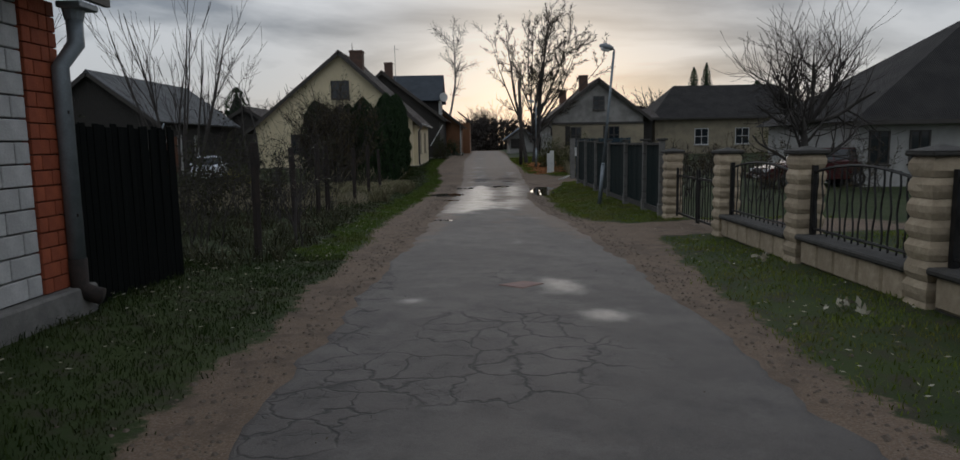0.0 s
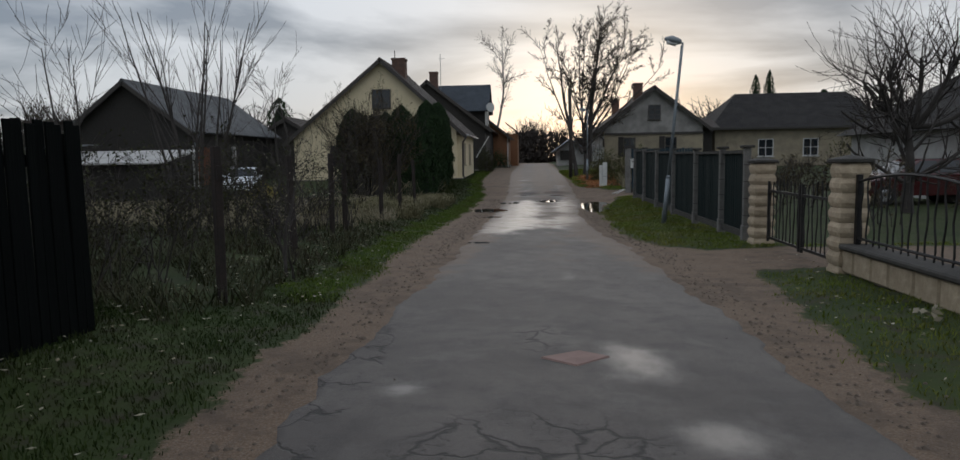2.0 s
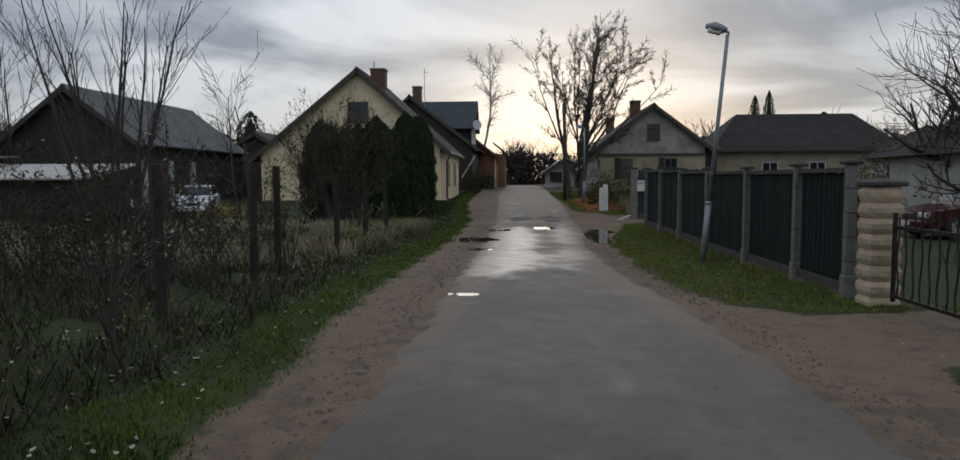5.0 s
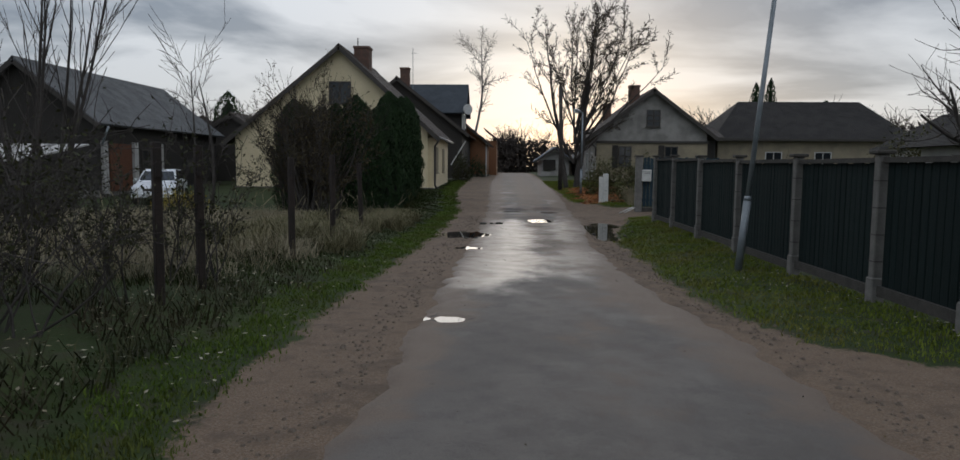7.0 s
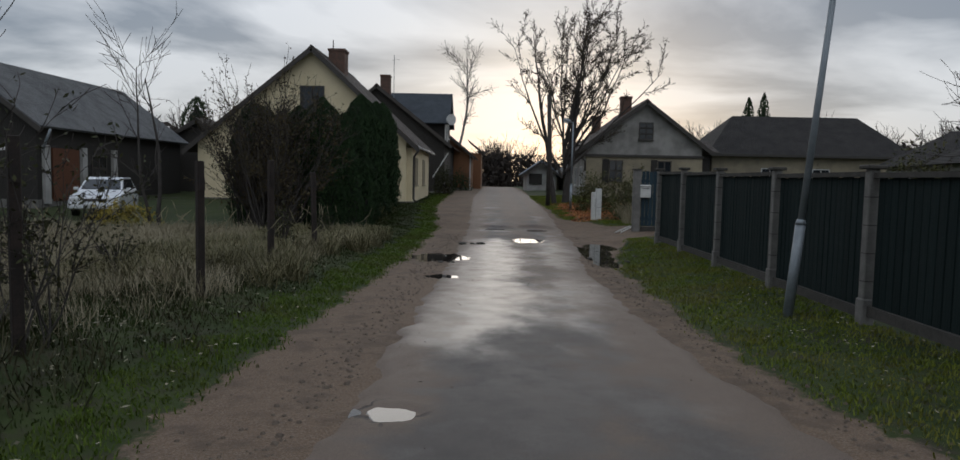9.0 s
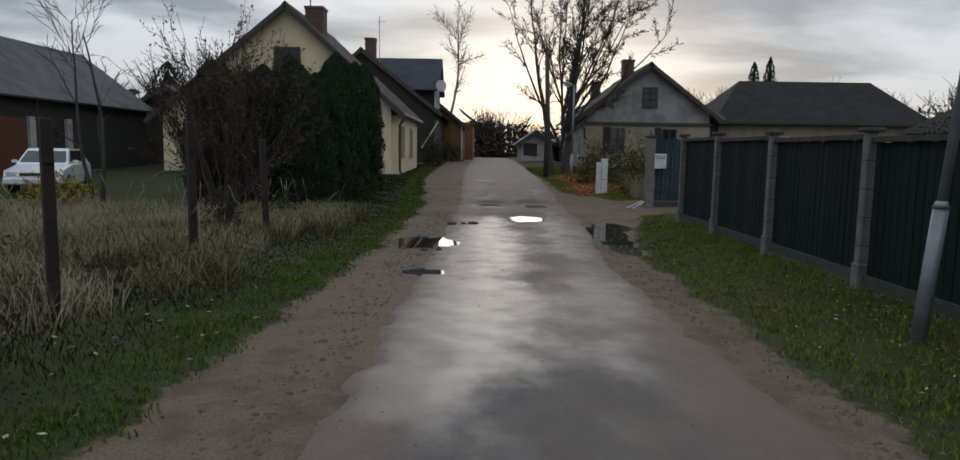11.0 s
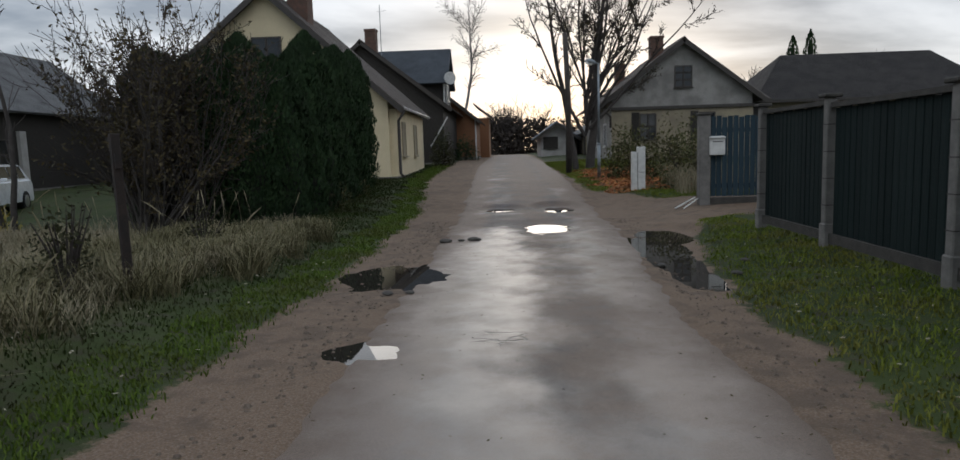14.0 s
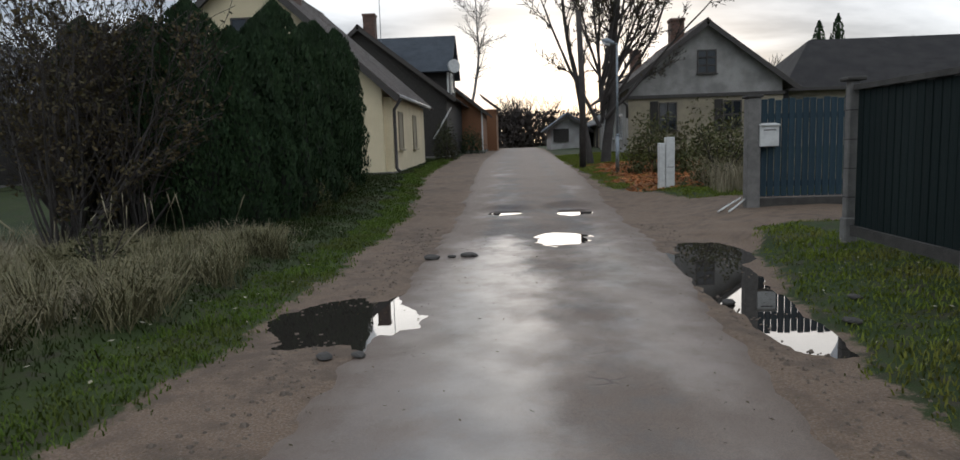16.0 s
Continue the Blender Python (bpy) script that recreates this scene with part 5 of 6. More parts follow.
x, y, rng = scatter(9000, -4.4, -1.9, 3, 34, 11, lambda x, y, r: (x < grass_left(y)) & (r < np.interp(x, [-4.4, -3.3, -2.2], [0.5, 0.30, 0.06]) * np.interp(y, [3, 8, 16, 24], [0.25, 0.8, 0.8, 0.2])))
litter("leaf_litter", "pale fallen leaves scattered in the verge grass", x, y, 0.030, LEAF_PALE, 12, 0.05)
x, y, rng = scatter(700, 2.3, 4.0, 3, 31, 13, lambda x, y, r: x > grass_right(y))
litter("leaf_litter", "few pale fallen leaves on the verge by the fence", x, y, 0.026, LEAF_PALE, 14, 0.04)
x, y, rng = scatter(9000, 2.4, 6.5, 38.3, 48.5, 15, lambda x, y, r: (x > 2.7 + 0.4 * wob(x, y, 1.5)) & (r < 0.9))
litter("leaf_litter", "rust-coloured fallen leaves under the old trees", x, y, 0.07, LEAF_RUST, 16, 0.02)
x, y, rng = scatter(3600, -2.1, 2.5, 2.5, 34, 17, lambda x, y, r: r < np.interp(y, [2, 16, 22, 34], [0.07, 0.12, 0.7, 1]) * (0.25 + 0.75 * (np.abs(x - 0.2) > 0.9)))
litter("road_debris", "small dark clods and leaf scraps on the asphalt", x, y, 0.016, LEAF_DARK, 18, 0.008)

# gravel stones along the broken edges
rng = np.random.default_rng(21)
gs = Geo()
for side in (-1, 1):
    for i in range(1500):
        y = rng.uniform(2.5, 34)
        e = float(road_left(np.array(y))) if side < 0 else float(road_right(np.array(y)))
        x = e + side * abs(rng.normal(0.05, 0.28)) + side * 0.02
        s = rng.uniform(0.005, 0.016) if i % 9 else rng.uniform(0.016, 0.026)
        z = height(x, y)
        gs.add([(x - s, y - s * 0.7, z), (x + s * 0.8, y - s, z), (x + s, y + s * 0.9, z), (x - s * 0.7, y + s, z), (x - s * 0.5, y - s * 0.3, z + s), (x + s * 0.5, y + s * 0.2, z + s * 0.9)], [(0, 1, 4), (1, 5, 4), (1, 2, 5), (2, 3, 5), (3, 4, 5), (3, 0, 4)])
solid("gravel", gs, GRAVEL, "loose gravel stones along the broken asphalt edge", "gravel", kind="stuff")


def thuja(h, r, seed, n=5200):
    rng = np.random.default_rng(seed)
    t = thing("thuja", "tall dark green columnar thuja in a hedge", "conifer", group="thuja hedge")
    part("trunk", Geo().tube([(0, 0, -0.1), (0, 0, h * 0.9)], [0.07, 0.01], 6), THUJA_CORE, t)
    u = rng.uniform(0, 1, n) ** 0.85
    prof = np.interp(u, [0, 0.06, 0.3, 0.6, 0.82, 0.93, 1.0], [0.80, 0.95, 1.0, 0.96, 0.76, 0.46, 0.05])
    a = rng.uniform(0, math.tau, n)
    rr = r * prof * (0.72 + 0.28 * np.sqrt(rng.uniform(0, 1, n))) * (1 + 0.13 * np.sin(a * 5 + 6 * u + seed) + 0.08 * np.sin(u * 37 + a * 3))
    c = np.stack([rr * np.cos(a), rr * np.sin(a), 0.05 + u * h], -1)
    out = np.stack([np.cos(a), np.sin(a), 0 * a], -1)
    tan = np.stack([-np.sin(a), np.cos(a), 0 * a], -1)
    s = rng.uniform(0.022, 0.055, n)[:, None] * (1.0 if n > 9000 else 2.0)
    upv = np.array([0, 0, 1.0]) * rng.uniform(0.8, 1.4, n)[:, None] + out * rng.uniform(-0.1, 0.55, n)[:, None] + tan * rng.uniform(-0.5, 0.5, n)[:, None]
    sd = tan * rng.uniform(0.3, 0.6, n)[:, None] + out * rng.uniform(-0.5, 0.5, n)[:, None]
    v = np.stack([c - upv * s * 0.8, c + sd * s, c + upv * s * 1.3, c - sd * s], 1).reshape(-1, 3)
    tagged(part("foliage", soup("foliage", v, np.arange(4 * n).reshape(-1, 4), THUJA, 4), THUJA, t), kind="stuff")
    # near-black solid fills the crown, so gaps between the sprays show dark
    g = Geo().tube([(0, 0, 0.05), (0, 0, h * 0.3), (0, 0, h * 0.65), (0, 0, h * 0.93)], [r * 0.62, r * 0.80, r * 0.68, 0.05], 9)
    part("inner_growth", g, THUJA_CORE, t)
    return t


random.seed(8)
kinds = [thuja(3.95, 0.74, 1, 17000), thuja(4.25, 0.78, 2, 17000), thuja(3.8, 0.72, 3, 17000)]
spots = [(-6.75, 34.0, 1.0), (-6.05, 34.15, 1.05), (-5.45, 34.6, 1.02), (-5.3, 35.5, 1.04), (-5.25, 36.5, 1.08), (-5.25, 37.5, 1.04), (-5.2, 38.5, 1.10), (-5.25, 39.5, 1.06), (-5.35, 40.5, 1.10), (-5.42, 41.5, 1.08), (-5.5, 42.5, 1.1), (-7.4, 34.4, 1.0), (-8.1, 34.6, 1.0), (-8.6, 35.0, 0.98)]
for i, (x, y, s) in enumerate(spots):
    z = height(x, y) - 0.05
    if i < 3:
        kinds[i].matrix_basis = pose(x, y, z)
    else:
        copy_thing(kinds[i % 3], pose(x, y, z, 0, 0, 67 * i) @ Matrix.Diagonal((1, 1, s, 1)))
for x, y, h in ((22.2, 74.6, 9.0), (23.5, 74.5, 9.4)):
    big = thuja(h, 0.62, int(h * 10), 2500)
    big.matrix_basis = pose(x, y, 0.2)
    tagged(big, "tall dark conifer behind a roof", group="conifers behind the roof")


# ---- bare trees and shrubs ----
def grow(rng, base, direction, length, radius, depth, opts, segs, tips, limb):
    """Adds the pieces of one limb and of all that grow from it: rows of p, q, r0, r1, depth."""
    steps = max(2, opts["steps"] - (opts["top"] - depth))
    p, d = np.array(base, float), np.array(direction, float)
    d /= np.linalg.norm(d)
    r = radius
    for i in range(steps):
        d = d + rng.normal(0, opts["bend"], 3) + np.array([0, 0, opts["lift"]])
        d /= np.linalg.norm(d)
        q = p + d * length / steps
        r2 = radius * (1 - (i + 1) / steps * opts["taper"])
        segs.append((p, q, r, r2, depth, limb))
        if depth > 0:
            kids = opts["kids"] if i >= opts["bare"] or depth < opts["top"] else 0
            for _ in range(rng.poisson(kids * (1.0 if depth > 1 else 1.2))):
                side = rng.normal(0, 1, 3)
                side -= d * side.dot(d)
                side /= np.linalg.norm(side) + 1e-9
                ang = rng.uniform(*opts["angle"])
                nd = d * math.cos(ang) + side * math.sin(ang)
                grow(rng, p + (q - p) * rng.uniform(0.3, 1), nd, length * rng.uniform(*opts["len"]), r2 * rng.uniform(0.45, 0.65), depth - 1, opts, segs, tips, len(segs))
        p, r = q, r2
    tips.append(p)


def limb_mesh(name, segs, mat, sides, least=0.004):
    if not segs:
        return None
    P, Q = np.array([s[0] for s in segs]), np.array([s[1] for s in segs])
    R0, R1 = np.maximum([s[2] for s in segs], least), np.maximum([s[3] for s in segs], least)
    d = Q - P
    d /= np.linalg.norm(d, axis=1)[:, None] + 1e-9
    ref = np.where(np.abs(d[:, 2:3]) > 0.9, np.array([[1.0, 0, 0]]), np.array([[0, 0, 1.0]]))
    a = np.cross(d, ref)
    a /= np.linalg.norm(a, axis=1)[:, None]
    b = np.cross(d, a)
    k = np.arange(sides) * math.tau / sides
    ring = a[:, None, :] * np.cos(k)[None, :, None] + b[:, None, :] * np.sin(k)[None, :, None]
    v = np.concatenate([P[:, None] + ring * R0[:, None, None], (Q + d * 0.3 * R1[:, None])[:, None] + ring * R1[:, None, None]], 1).reshape(-1, 3)
    o = np.arange(len(segs))[:, None] * 2 * sides
    f = np.concatenate([o + [i, (i + 1) % sides, sides + (i + 1) % sides, sides + i] for i in range(sides)], 1).reshape(-1, 4)
    me = soup(name, v, f, mat, 4)
    me.shade_smooth()
    return me


def bare_tree(label, at, seed, stems, depth=3, bark=BARK, twig=TWIG, leaves=0, leaf_mat=LEAF_DARK, leaf_size=0.06, category="tree", name="tree", least=0.006, **opts):
    """A leafless tree: stems is a list of base, direction, length, radius."""
    rng = np.random.default_rng(seed)
    o = dict(steps=6, top=depth, bend=0.10, lift=0.04, taper=0.75, kids=1.1, bare=2, angle=(0.35, 0.85), len=(0.35, 0.6))
    o.update(opts)
    segs, tips = [], []
    for b, d, l, r in stems:
        grow(rng, b, d, l, r, depth, o, segs, tips, len(segs))
    t = thing(name, label, category, (at[0], at[1], height(at[0], at[1]) - 0.08))
    split = depth if category == "shrub" else depth - 1
    for nm, lo, sides in (("trunk" if category == "tree" else "stem", depth, 9 if category == "tree" else 4), ("limb", depth - 1, 6)):
        for key in sorted({s[5] for s in segs if s[4] == lo}) if lo >= split else ():
            part(nm, limb_mesh(nm, [s for s in segs if s[5] == key and s[4] == lo], bark, sides, least), bark, t)
    me = limb_mesh("twig_growth", [s for s in segs if s[4] < split], twig, 3, least)
    if me:
        tagged(part("twig_growth", me, twig, t), kind="stuff")
    if leaves:
        thin = [s for s in segs if s[4] <= 1] or segs
        pick = rng.integers(0, len(thin), leaves)
        c = np.array([thin[i][0] + (thin[i][1] - thin[i][0]) * rng.uniform() + rng.normal(0, leaf_size, 3) for i in pick])
        tagged(part("leaves", leaf_mesh("leaves", c, leaf_size, leaf_mat, seed), leaf_mat, t), kind="stuff")
    return t


# the old many-stemmed tree by the grey house
old_tree = [((-0.35, 0, 0), (-0.10, 0, 1), 9.4, 0.15), ((0.25, 0, 0), (0.13, 0.05, 1), 10.6, 0.21)]
for k in range(15):
    lean_ = -0.42 + 1.30 * ((k * 7) % 15) / 14
    old_tree.append(((0.10 + 0.12 * lean_, 0.2 * math.sin(k * 2.1), 1.5 + 0.16 * k), (lean_, 0.35 * math.sin(k * 1.3 + 0.5), 1.0), 8.6 - 0.17 * k - 1.2 * abs(lean_ - 0.2), 0.085 - 0.0022 * k))
bare_tree("large old many-stemmed tree with a few last leaves", (3.2, 49.5), 31, old_tree, 2, leaves=7000, leaf_size=0.055, steps=12, kids=1.25, bare=3, bend=0.065, lift=0.025, len=(0.14, 0.27), angle=(0.4, 1.0), taper=0.88, least=0.012)
bare_tree("slender drooping birch beyond the houses", (-6.0, 100.0), 32, [((0, 0, 0), (0.02, 0, 1), 17.0, 0.22)], 2, bark=BIRCH, least=0.016, steps=16, kids=2.2, bare=5, bend=0.05, lift=0.0, len=(0.16, 0.32), angle=(0.5, 1.0))
bare_tree("bare willow with many upright shoots behind the wire fence", (-10.2, 22.7), 33,
          [((0.08 * i - 0.35, 0.1 * (i % 3), 0), ((i - 4.5) * 0.085, 0.1 * math.sin(i * 2), 1), 4.6 + 1.8 * math.sin(i * 1.7) ** 2, 0.05) for i in range(10)], 2, steps=8, kids=0.8, bare=2, bend=0.045, lift=0.05, len=(0.25, 0.45), angle=(0.2, 0.55), least=0.006)
bare_tree("spindly bare tree behind the barn", (-24.5, 37.0), 34, [((0, 0, 0), (-0.1, 0, 1), 8.0, 0.09), ((0.2, 0, 0), (0.12, 0, 1), 7.0, 0.08)], 2, steps=8, kids=1.0, bend=0.06, lift=0.07, least=0.012)
bare_tree("young bare tree beside the parked car", (-11.2, 33.6), 35, [((0, 0, 0), (0.06, 0, 1), 4.9, 0.075), ((-0.25, 0, 0), (-0.12, 0, 1), 5.2, 0.06)], 2, steps=8, kids=1.0, bend=0.08, lift=0.06, len=(0.28, 0.45), least=0.008)
bare_tree("bare twisted shrub among the weeds", (-3.25, 11.4), 36, [((0, 0, 0), (0.25, 0.1, 1), 1.5, 0.028), ((0, 0, 0), (-0.3, 0.2, 1), 1.4, 0.022), ((0.1, 0, 0), (0.1, -0.2, 1), 1.2, 0.02)], 2, leaves=60, leaf_mat=LEAF_PALE, leaf_size=0.02, kids=0.8, bare=1, bend=0.22, lift=0.03, category="shrub", name="shrub", least=0.003)

# pruned apple trees behind the iron fence
apple = [((0, 0, 0), (0.05, 0, 1), 2.6, 0.17)]
for k, (dx_, dz_) in enumerate(((-0.75, 0.35), (-0.45, 0.8), (0.1, 0.9), (0.55, 0.7), (0.95, 0.25), (1.1, 0.05))):
    apple.append(((0.08, 0, 2.4), (dx_, 0.25 * math.sin(k * 2), dz_), 1.9 + 0.3 * math.sin(k * 3), 0.085))
bare_tree("pruned old apple tree with upright shoots", (10.2, 22.2), 41, apple, 2, steps=7, kids=1.25, bare=2, bend=0.12, lift=0.13, len=(0.5, 0.95), angle=(0.6, 1.2), taper=0.6, least=0.006, leaves=90, leaf_size=0.03)
bare_tree("pruned old apple tree with upright shoots", (13.4, 30.5), 42, apple, 2, steps=7, kids=1.1, bare=2, bend=0.13, lift=0.11, len=(0.5, 0.9), angle=(0.5, 1.2), taper=0.6, least=0.007, leaves=240, leaf_size=0.035)

# the brown twiggy shrub in front of the hedge
for x, y, s, n in ((-7.6, 32.9, 51, 30), (-6.8, 33.0, 52, 22), (-7.9, 33.5, 53, 22), (-7.3, 33.5, 54, 20), (-6.9, 31.4, 55, 16), (-8.3, 33.7, 56, 20)):
    rg = np.random.default_rng(s)
    st = [((rg.normal(0, 0.12), rg.normal(0, 0.12), 0), (rg.normal(0, 0.28), rg.normal(0, 0.25), 1), rg.uniform(2.4, 3.7), rg.uniform(0.018, 0.035)) for _ in range(n)]
    bare_tree("tall brown twiggy shrub before the thuja hedge", (x, y), s, st, 2, twig=TWIG, steps=6, kids=0.75, bare=1, bend=0.10, lift=0.05, len=(0.3, 0.55), angle=(0.3, 0.8), category="shrub", name="shrub", least=0.006, leaves=2600, leaf_size=0.045, leaf_mat=LEAF_DARK)

# dark thicket behind the rusty posts
for i in range(26):
    rg = np.random.default_rng(60 + i)
    x, y = rg.uniform(-9.5, -4.1), rg.uniform(9.8, 18.5)
    st = [((rg.normal(0, 0.2), rg.normal(0, 0.2), 0), (rg.normal(0, 0.35), rg.normal(0, 0.3), 1), rg.uniform(0.8, 1.7), rg.uniform(0.008, 0.016)) for _ in range(9)]
    bare_tree("dark leafless thicket shrub with withered leaves", (x, y), 60 + i, st, 2, steps=5, kids=0.8, bare=1, bend=0.14, lift=0.03, category="shrub", name="shrub", least=0.0035, leaves=650, leaf_size=0.028, leaf_mat=WEED)
for i, (x, y) in enumerate(((-15.5, 22.5), (-18, 24), (-13, 20.0), (-20, 27), (-17, 19), (-21.5, 22), (-24, 27), (-12, 16))):
    rg = np.random.default_rng(90 + i)
    st = [((rg.normal(0, 0.3), rg.normal(0, 0.3), 0), (rg.normal(0, 0.4), rg.normal(0, 0.3), 1), rg.uniform(1.4, 2.6), rg.uniform(0.015, 0.03)) for _ in range(10)]
    bare_tree("dark overgrown bush at the back of the plot", (x, y), 90 + i, st, 2, steps=5, kids=1.0, bare=1, bend=0.14, lift=0.03, category="shrub", name="shrub", least=0.006, leaves=1500, leaf_size=0.045, leaf_mat=WEED)

for i, (x, y) in enumerate(((7.6, 19.2), (8.4, 24.5), (9.6, 28.6), (11.0, 31.5), (7.2, 27.0), (12.8, 23.2), (9.0, 33.0), (6.6, 22.0))):
    rg = np.random.default_rng(150 + i)
    st = [((rg.normal(0, 0.35), rg.normal(0, 0.3), 0), (rg.normal(0, 0.4), rg.normal(0, 0.3), 1), rg.uniform(0.9, 1.5), rg.uniform(0.012, 0.022)) for _ in range(10)]
    bare_tree("dark leafless currant bush in the orchard", (x, y), 150 + i, st, 2, steps=5, kids=1.0, bare=1, bend=0.14, lift=0.02, category="shrub", name="shrub", least=0.005, leaves=900, leaf_size=0.035, leaf_mat=LEAF_DARK)


def bush(label, at, rx, ry, rz, n, mat, seed, size=0.05):
    rng = np.random.default_rng(seed)
    t = thing("bush", label, "shrub", (at[0], at[1], height(*at) - 0.05))
    st = Geo()
    for _ in range(14):
        a, q = rng.uniform(0, math.tau), rng.uniform(0.3, 0.9)
        st.tube([(0, 0, 0), (q * rx * math.cos(a) * 0.5, q * ry * math.sin(a) * 0.5, rz * 0.5), (q * rx * math.cos(a), q * ry * math.sin(a), rz * rng.uniform(0.6, 1.0))], [0.02, 0.012, 0.004], 4)
    tagged(part("branch_growth", st, TWIG, t), kind="stuff")
    d = rng.normal(size=(n, 3))
    d /= np.linalg.norm(d, axis=1)[:, None]
    d[:, 2] = np.abs(d[:, 2])
    a = np.arctan2(d[:, 1], d[:, 0])
    k = rng.uniform(0.35, 1, n) ** 0.5 * (1 + 0.20 * np.sin(a * 3 + seed) + 0.16 * np.sin(a * 7 + d[:, 2] * 5 + seed))
    c = d * k[:, None] * np.array([rx, ry, rz]) + np.array([0, 0, 0.05])
    tagged(part("leaves", leaf_mesh("leaves", c, size, mat, seed), mat, t), kind="stuff")


bush("yellow-leaved low bush beside the parked car", (-12.4, 33.6), 1.1, 0.7, 0.8, 1400, LEAF_YELLOW, 71, 0.055)
bush("dense olive bush behind the meter cabinet", (4.1, 42.5), 1.1, 0.9, 1.55, 2600, LEAF_BUSH, 72, 0.06)
bush("dense olive bush behind the meter cabinet", (5.6, 41.8), 1.2, 0.9, 1.75, 2600, LEAF_BUSH, 73, 0.06)
bush("dense olive bush by the gate post", (4.9, 38.6), 0.9, 0.8, 1.3, 1500, LEAF_BUSH, 74, 0.05)
bush("clipped dark hedge beside the boarded house", (-3.9, 58.0), 0.7, 0.9, 1.9, 2200, WEED, 75, 0.06)
bush("dark round bush before the brown house", (-3.4, 70.0), 0.9, 0.8, 1.7, 1500, THUJA, 76, 0.07)
bush("low green bush at the hedge foot", (-4.75, 36.8), 0.45, 0.8, 0.8, 900, LEAF_BUSH, 77, 0.035)
bush("low green bush at the hedge foot", (-4.8, 39.6), 0.4, 0.9, 0.7, 900, LEAF_BUSH, 78, 0.035)
bush("dark clump of dock and nettle in dry grass", (-4.7, 25.6), 0.35, 0.35, 1.0, 600, WEED, 79, 0.035)
bush("dark clump of dock and nettle in dry grass", (-5.8, 21.5), 0.45, 0.4, 0.7, 500, WEED, 80, 0.03)
bush("dark clump of dock and nettle in dry grass", (-4.6, 28.6), 0.35, 0.35, 0.75, 500, WEED, 81, 0.03)
x, y, rng = scatter(2600, 4.4, 7.2, 37.0, 39.8, 82, lambda x, y, r: r < 0.9)
blades("tall_dry_grass", "tall pale dry grass by the gate", "grass", x, y, rng.uniform(0.3, 0.95, len(x)), rng.uniform(0.010, 0.02, len(x)), 0.5, STRAW, 83)

# seed heads standing above the dry grass
sg = Geo()
rg = np.random.default_rng(84)
for _ in range(70):
    x, y = rg.uniform(-9, -3.7), rg.uniform(18, 32)
    z, h, b = height(x, y), rg.uniform(0.6, 0.95), rg.normal(0, 0.15)
    sg.tube([(x, y, z), (x + b, y, z + h * 0.7), (x + 2 * b, y, z + h)], [0.004, 0.003, 0.002], 3)
    sg.tube([(x + 1.6 * b, y, z + h * 0.85), (x + 2 * b, y, z + h), (x + 2.4 * b, y, z + h * 1.1)], [0.004, 0.009, 0.002], 4)
solid("seed_stalks", sg, STRAW, "tall dry stalks with seed heads above the grass", "grass", kind="stuff")


# ---- distant trees and woods ----
def far_wood(name, label, x0, x1, y, h0, h1, n, seed, zb=0.3):
    rng = np.random.default_rng(seed)
    segs, c = [], []
    for _ in range(n):
        x, yy, h = rng.uniform(x0, x1), y + rng.uniform(-6, 6), rng.uniform(h0, h1)
        p = np.array([x, yy, zb])
        for _k in range(3):
            d = np.array([rng.normal(0, 0.06), 0, 1.0])
            segs.append((p, p + d * h * 0.6, 0.16, 0.08, 2))
            for _j in range(9):
                b = p + d * h * rng.uniform(0.25, 0.6)
                e = b + np.array([rng.normal(0, 0.16), rng.normal(0, 0.1), rng.uniform(0.2, 0.42)]) * h
                segs.append((b, e, 0.06, 0.025, 1))
                for _q in range(3):
                    w = b + (e - b) * rng.uniform(0.3, 1)
                    segs.append((w, w + np.array([rng.normal(0, 0.07), 0, rng.uniform(0.05, 0.16)]) * h, 0.03, 0.018, 0))
        c.append(np.stack([x + rng.normal(0, h * 0.25, 420), yy + rng.normal(0, 1, 420), zb + h * rng.uniform(0.0, 0.72, 420) ** 1.1], -1))
    t = thing(name, label, "trees", kind="stuff")
    part("branches", limb_mesh("branches", segs, TWIG, 3, 0.015), TWIG, t)
    part("undergrowth", leaf_mesh("undergrowth", np.concatenate(c), 0.36, WOODS, seed), WOODS, t)


far_wood("far_woods", "dark leafless wood beyond the end of the road", -60, 60, 135, 6, 9, 70, 101)
far_wood("far_woods", "dark leafless trees behind the barn", -75, -24, 62, 5, 8, 30, 102)
far_wood("far_woods", "leafless trees behind the garden houses", 14, 70, 88, 6, 9, 34, 103)
far_wood("far_woods", "leafless hedge trees behind the orchard", 22, 60, 46, 3.5, 6, 22, 104)
far_wood("far_woods", "leafless trees behind the cream house", -34, -12, 78, 6, 9, 14, 105)
for k, (x, y, h) in enumerate(((-21.5, 60.0, 6.6), (31, 80, 8.0))):
    pine = thuja(h, 1.3, 120 + k, 2600)
    pine.matrix_basis = pose(x, y, 0.1)
    tagged(pine, "dark spreading conifer behind the sheds", group="far conifers")
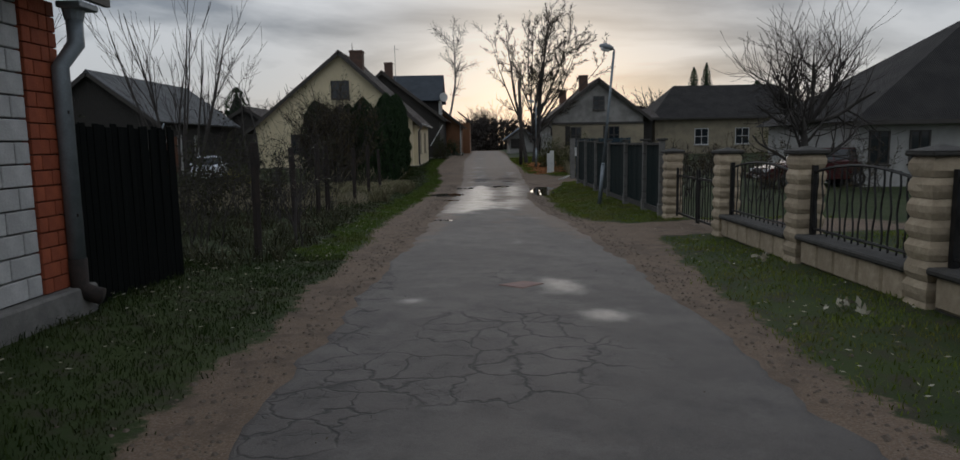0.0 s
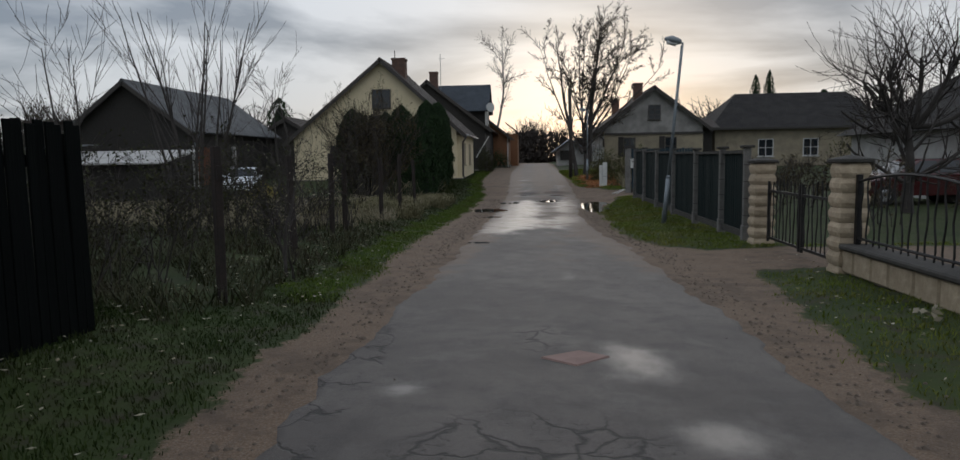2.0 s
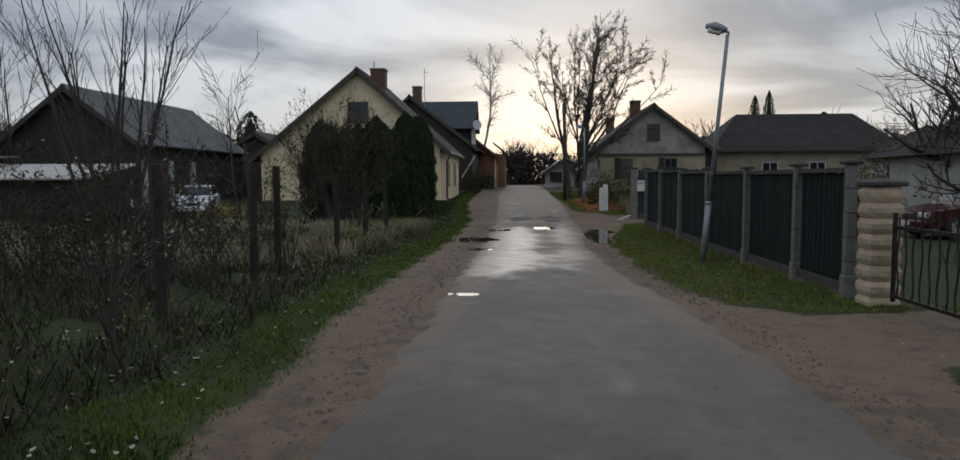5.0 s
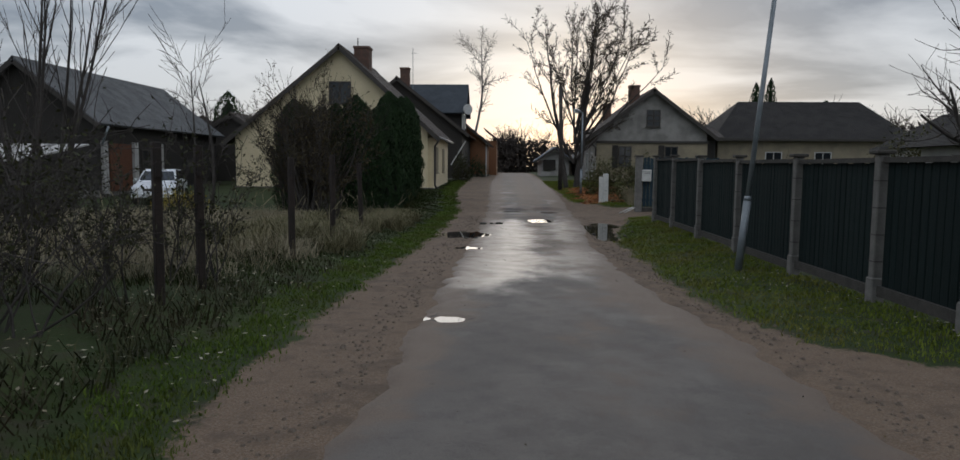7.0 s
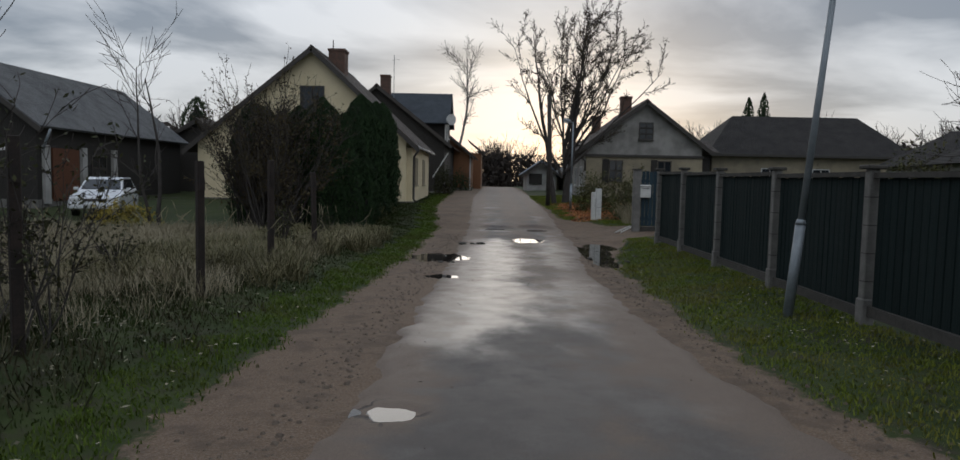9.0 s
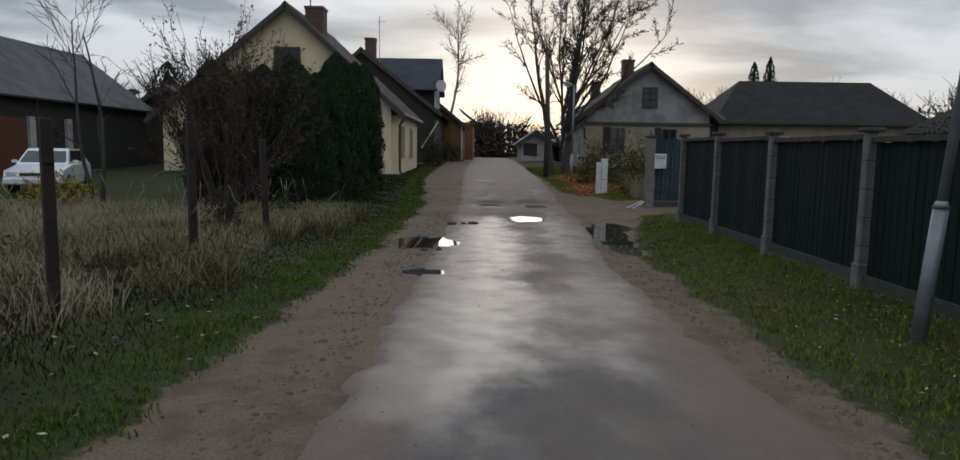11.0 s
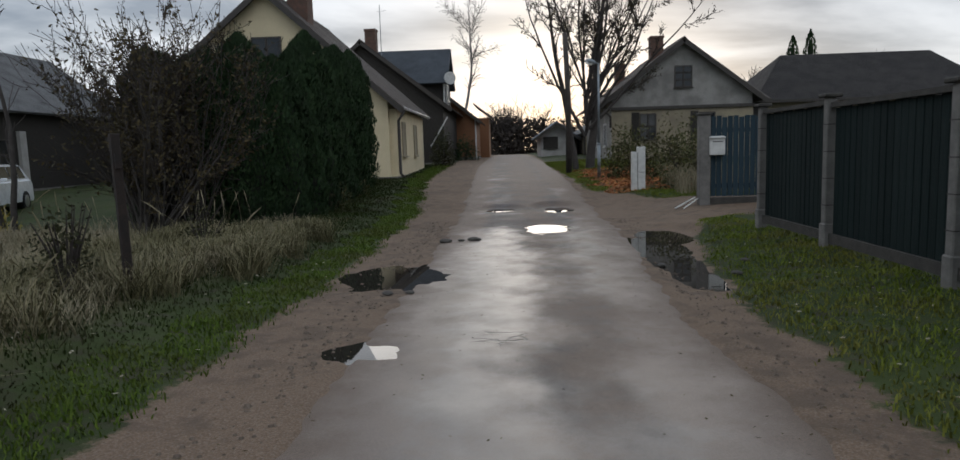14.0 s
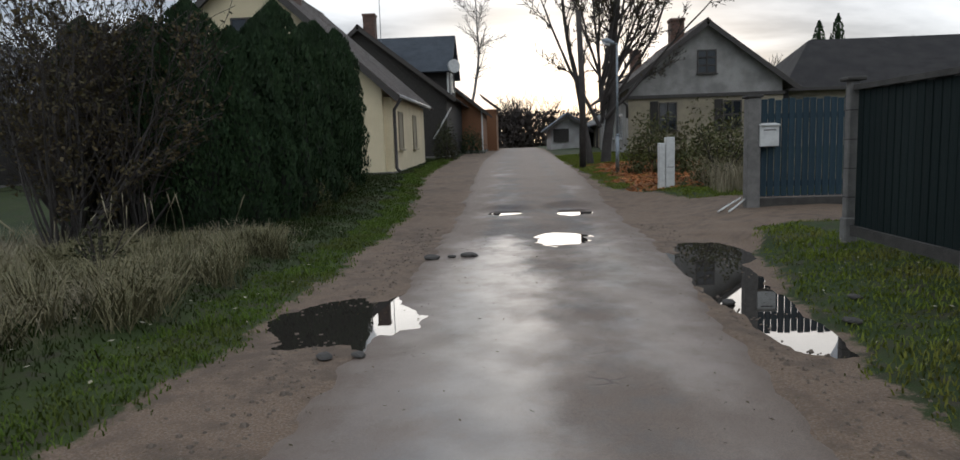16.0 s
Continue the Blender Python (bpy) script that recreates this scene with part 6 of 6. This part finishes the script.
# low twiggy growth over the teal fence
for k, (x, y) in enumerate(((19.5, 44.0), (21.5, 42.0))):
    bush("tangled yellow-brown bush beyond the fence", (x, y), 2.2, 1.5, 3.1, 2600, LEAF_BUSH, 130 + k, 0.09)

# ---- small things on the ground ----
pb = Geo().add([(-0.27, 0, 0), (0.0, -0.22, 0), (0.27, 0.03, 0), (0.04, 0.20, 0), (-0.25, 0, 0.016), (0.0, -0.20, 0.016), (0.25, 0.03, 0.016), (0.04, 0.18, 0.016)], [(4, 5, 6, 7), (0, 1, 5, 4), (1, 2, 6, 5), (2, 3, 7, 6), (3, 0, 4, 7), (3, 2, 1, 0)])
solid("brick_patch", pb, BRICK_PINK, "flat pink brick patch set in cracked asphalt", "brick", (0.36, 7.75, height(0.36, 7.75) - 0.002))
for x, y, s in ((3.15, 6.0, 0.10), (3.55, 9.0, 0.09), (3.3, 6.2, 0.05)):
    rg = np.random.default_rng(int(y * 10))
    c = np.stack([x + rg.normal(0, s, 14), y + rg.normal(0, s, 14), height(x, y) + 0.05 + rg.uniform(0, 0.04, 14)], -1)
    tagged(new("leaf_scrap", leaf_mesh("leaf_scrap", c, 0.05, LEAF_PALE, int(y * 10))), "crumpled pale scraps lying in the verge grass", "litter", kind="stuff")
for x, y, s_ in ((-1.25, 30.7, 0.10), (-0.75, 30.8, 0.09), (-0.98, 30.75, 0.05), (-1.5, 26.35, 0.06), (-1.25, 26.38, 0.05), (1.9, 27.9, 0.06), (2.6, 27.0, 0.06), (2.9, 27.6, 0.05)):
    rg = np.random.default_rng(int(100 * abs(x) + y))
    bm = bmesh.new()
    bmesh.ops.create_icosphere(bm, subdivisions=2, radius=1.0)
    for v in bm.verts:
        v.co = Vector((v.co.x * s_ * 1.5, v.co.y * s_, max(v.co.z, -0.4) * s_ * 0.5)) * (1 + 0.25 * noise.noise(v.co * 1.7 + Vector((x, y, 0))))
    g = Geo().add([v.co for v in bm.verts], [[v.index for v in f.verts] for f in bm.faces])
    bm.free()
    solid("asphalt_lump", g, COPING, "dark broken lump of asphalt lying on the road", "rubble", (x, y, height(x, y) + 0.02), 40 * x, group="broken asphalt lumps")
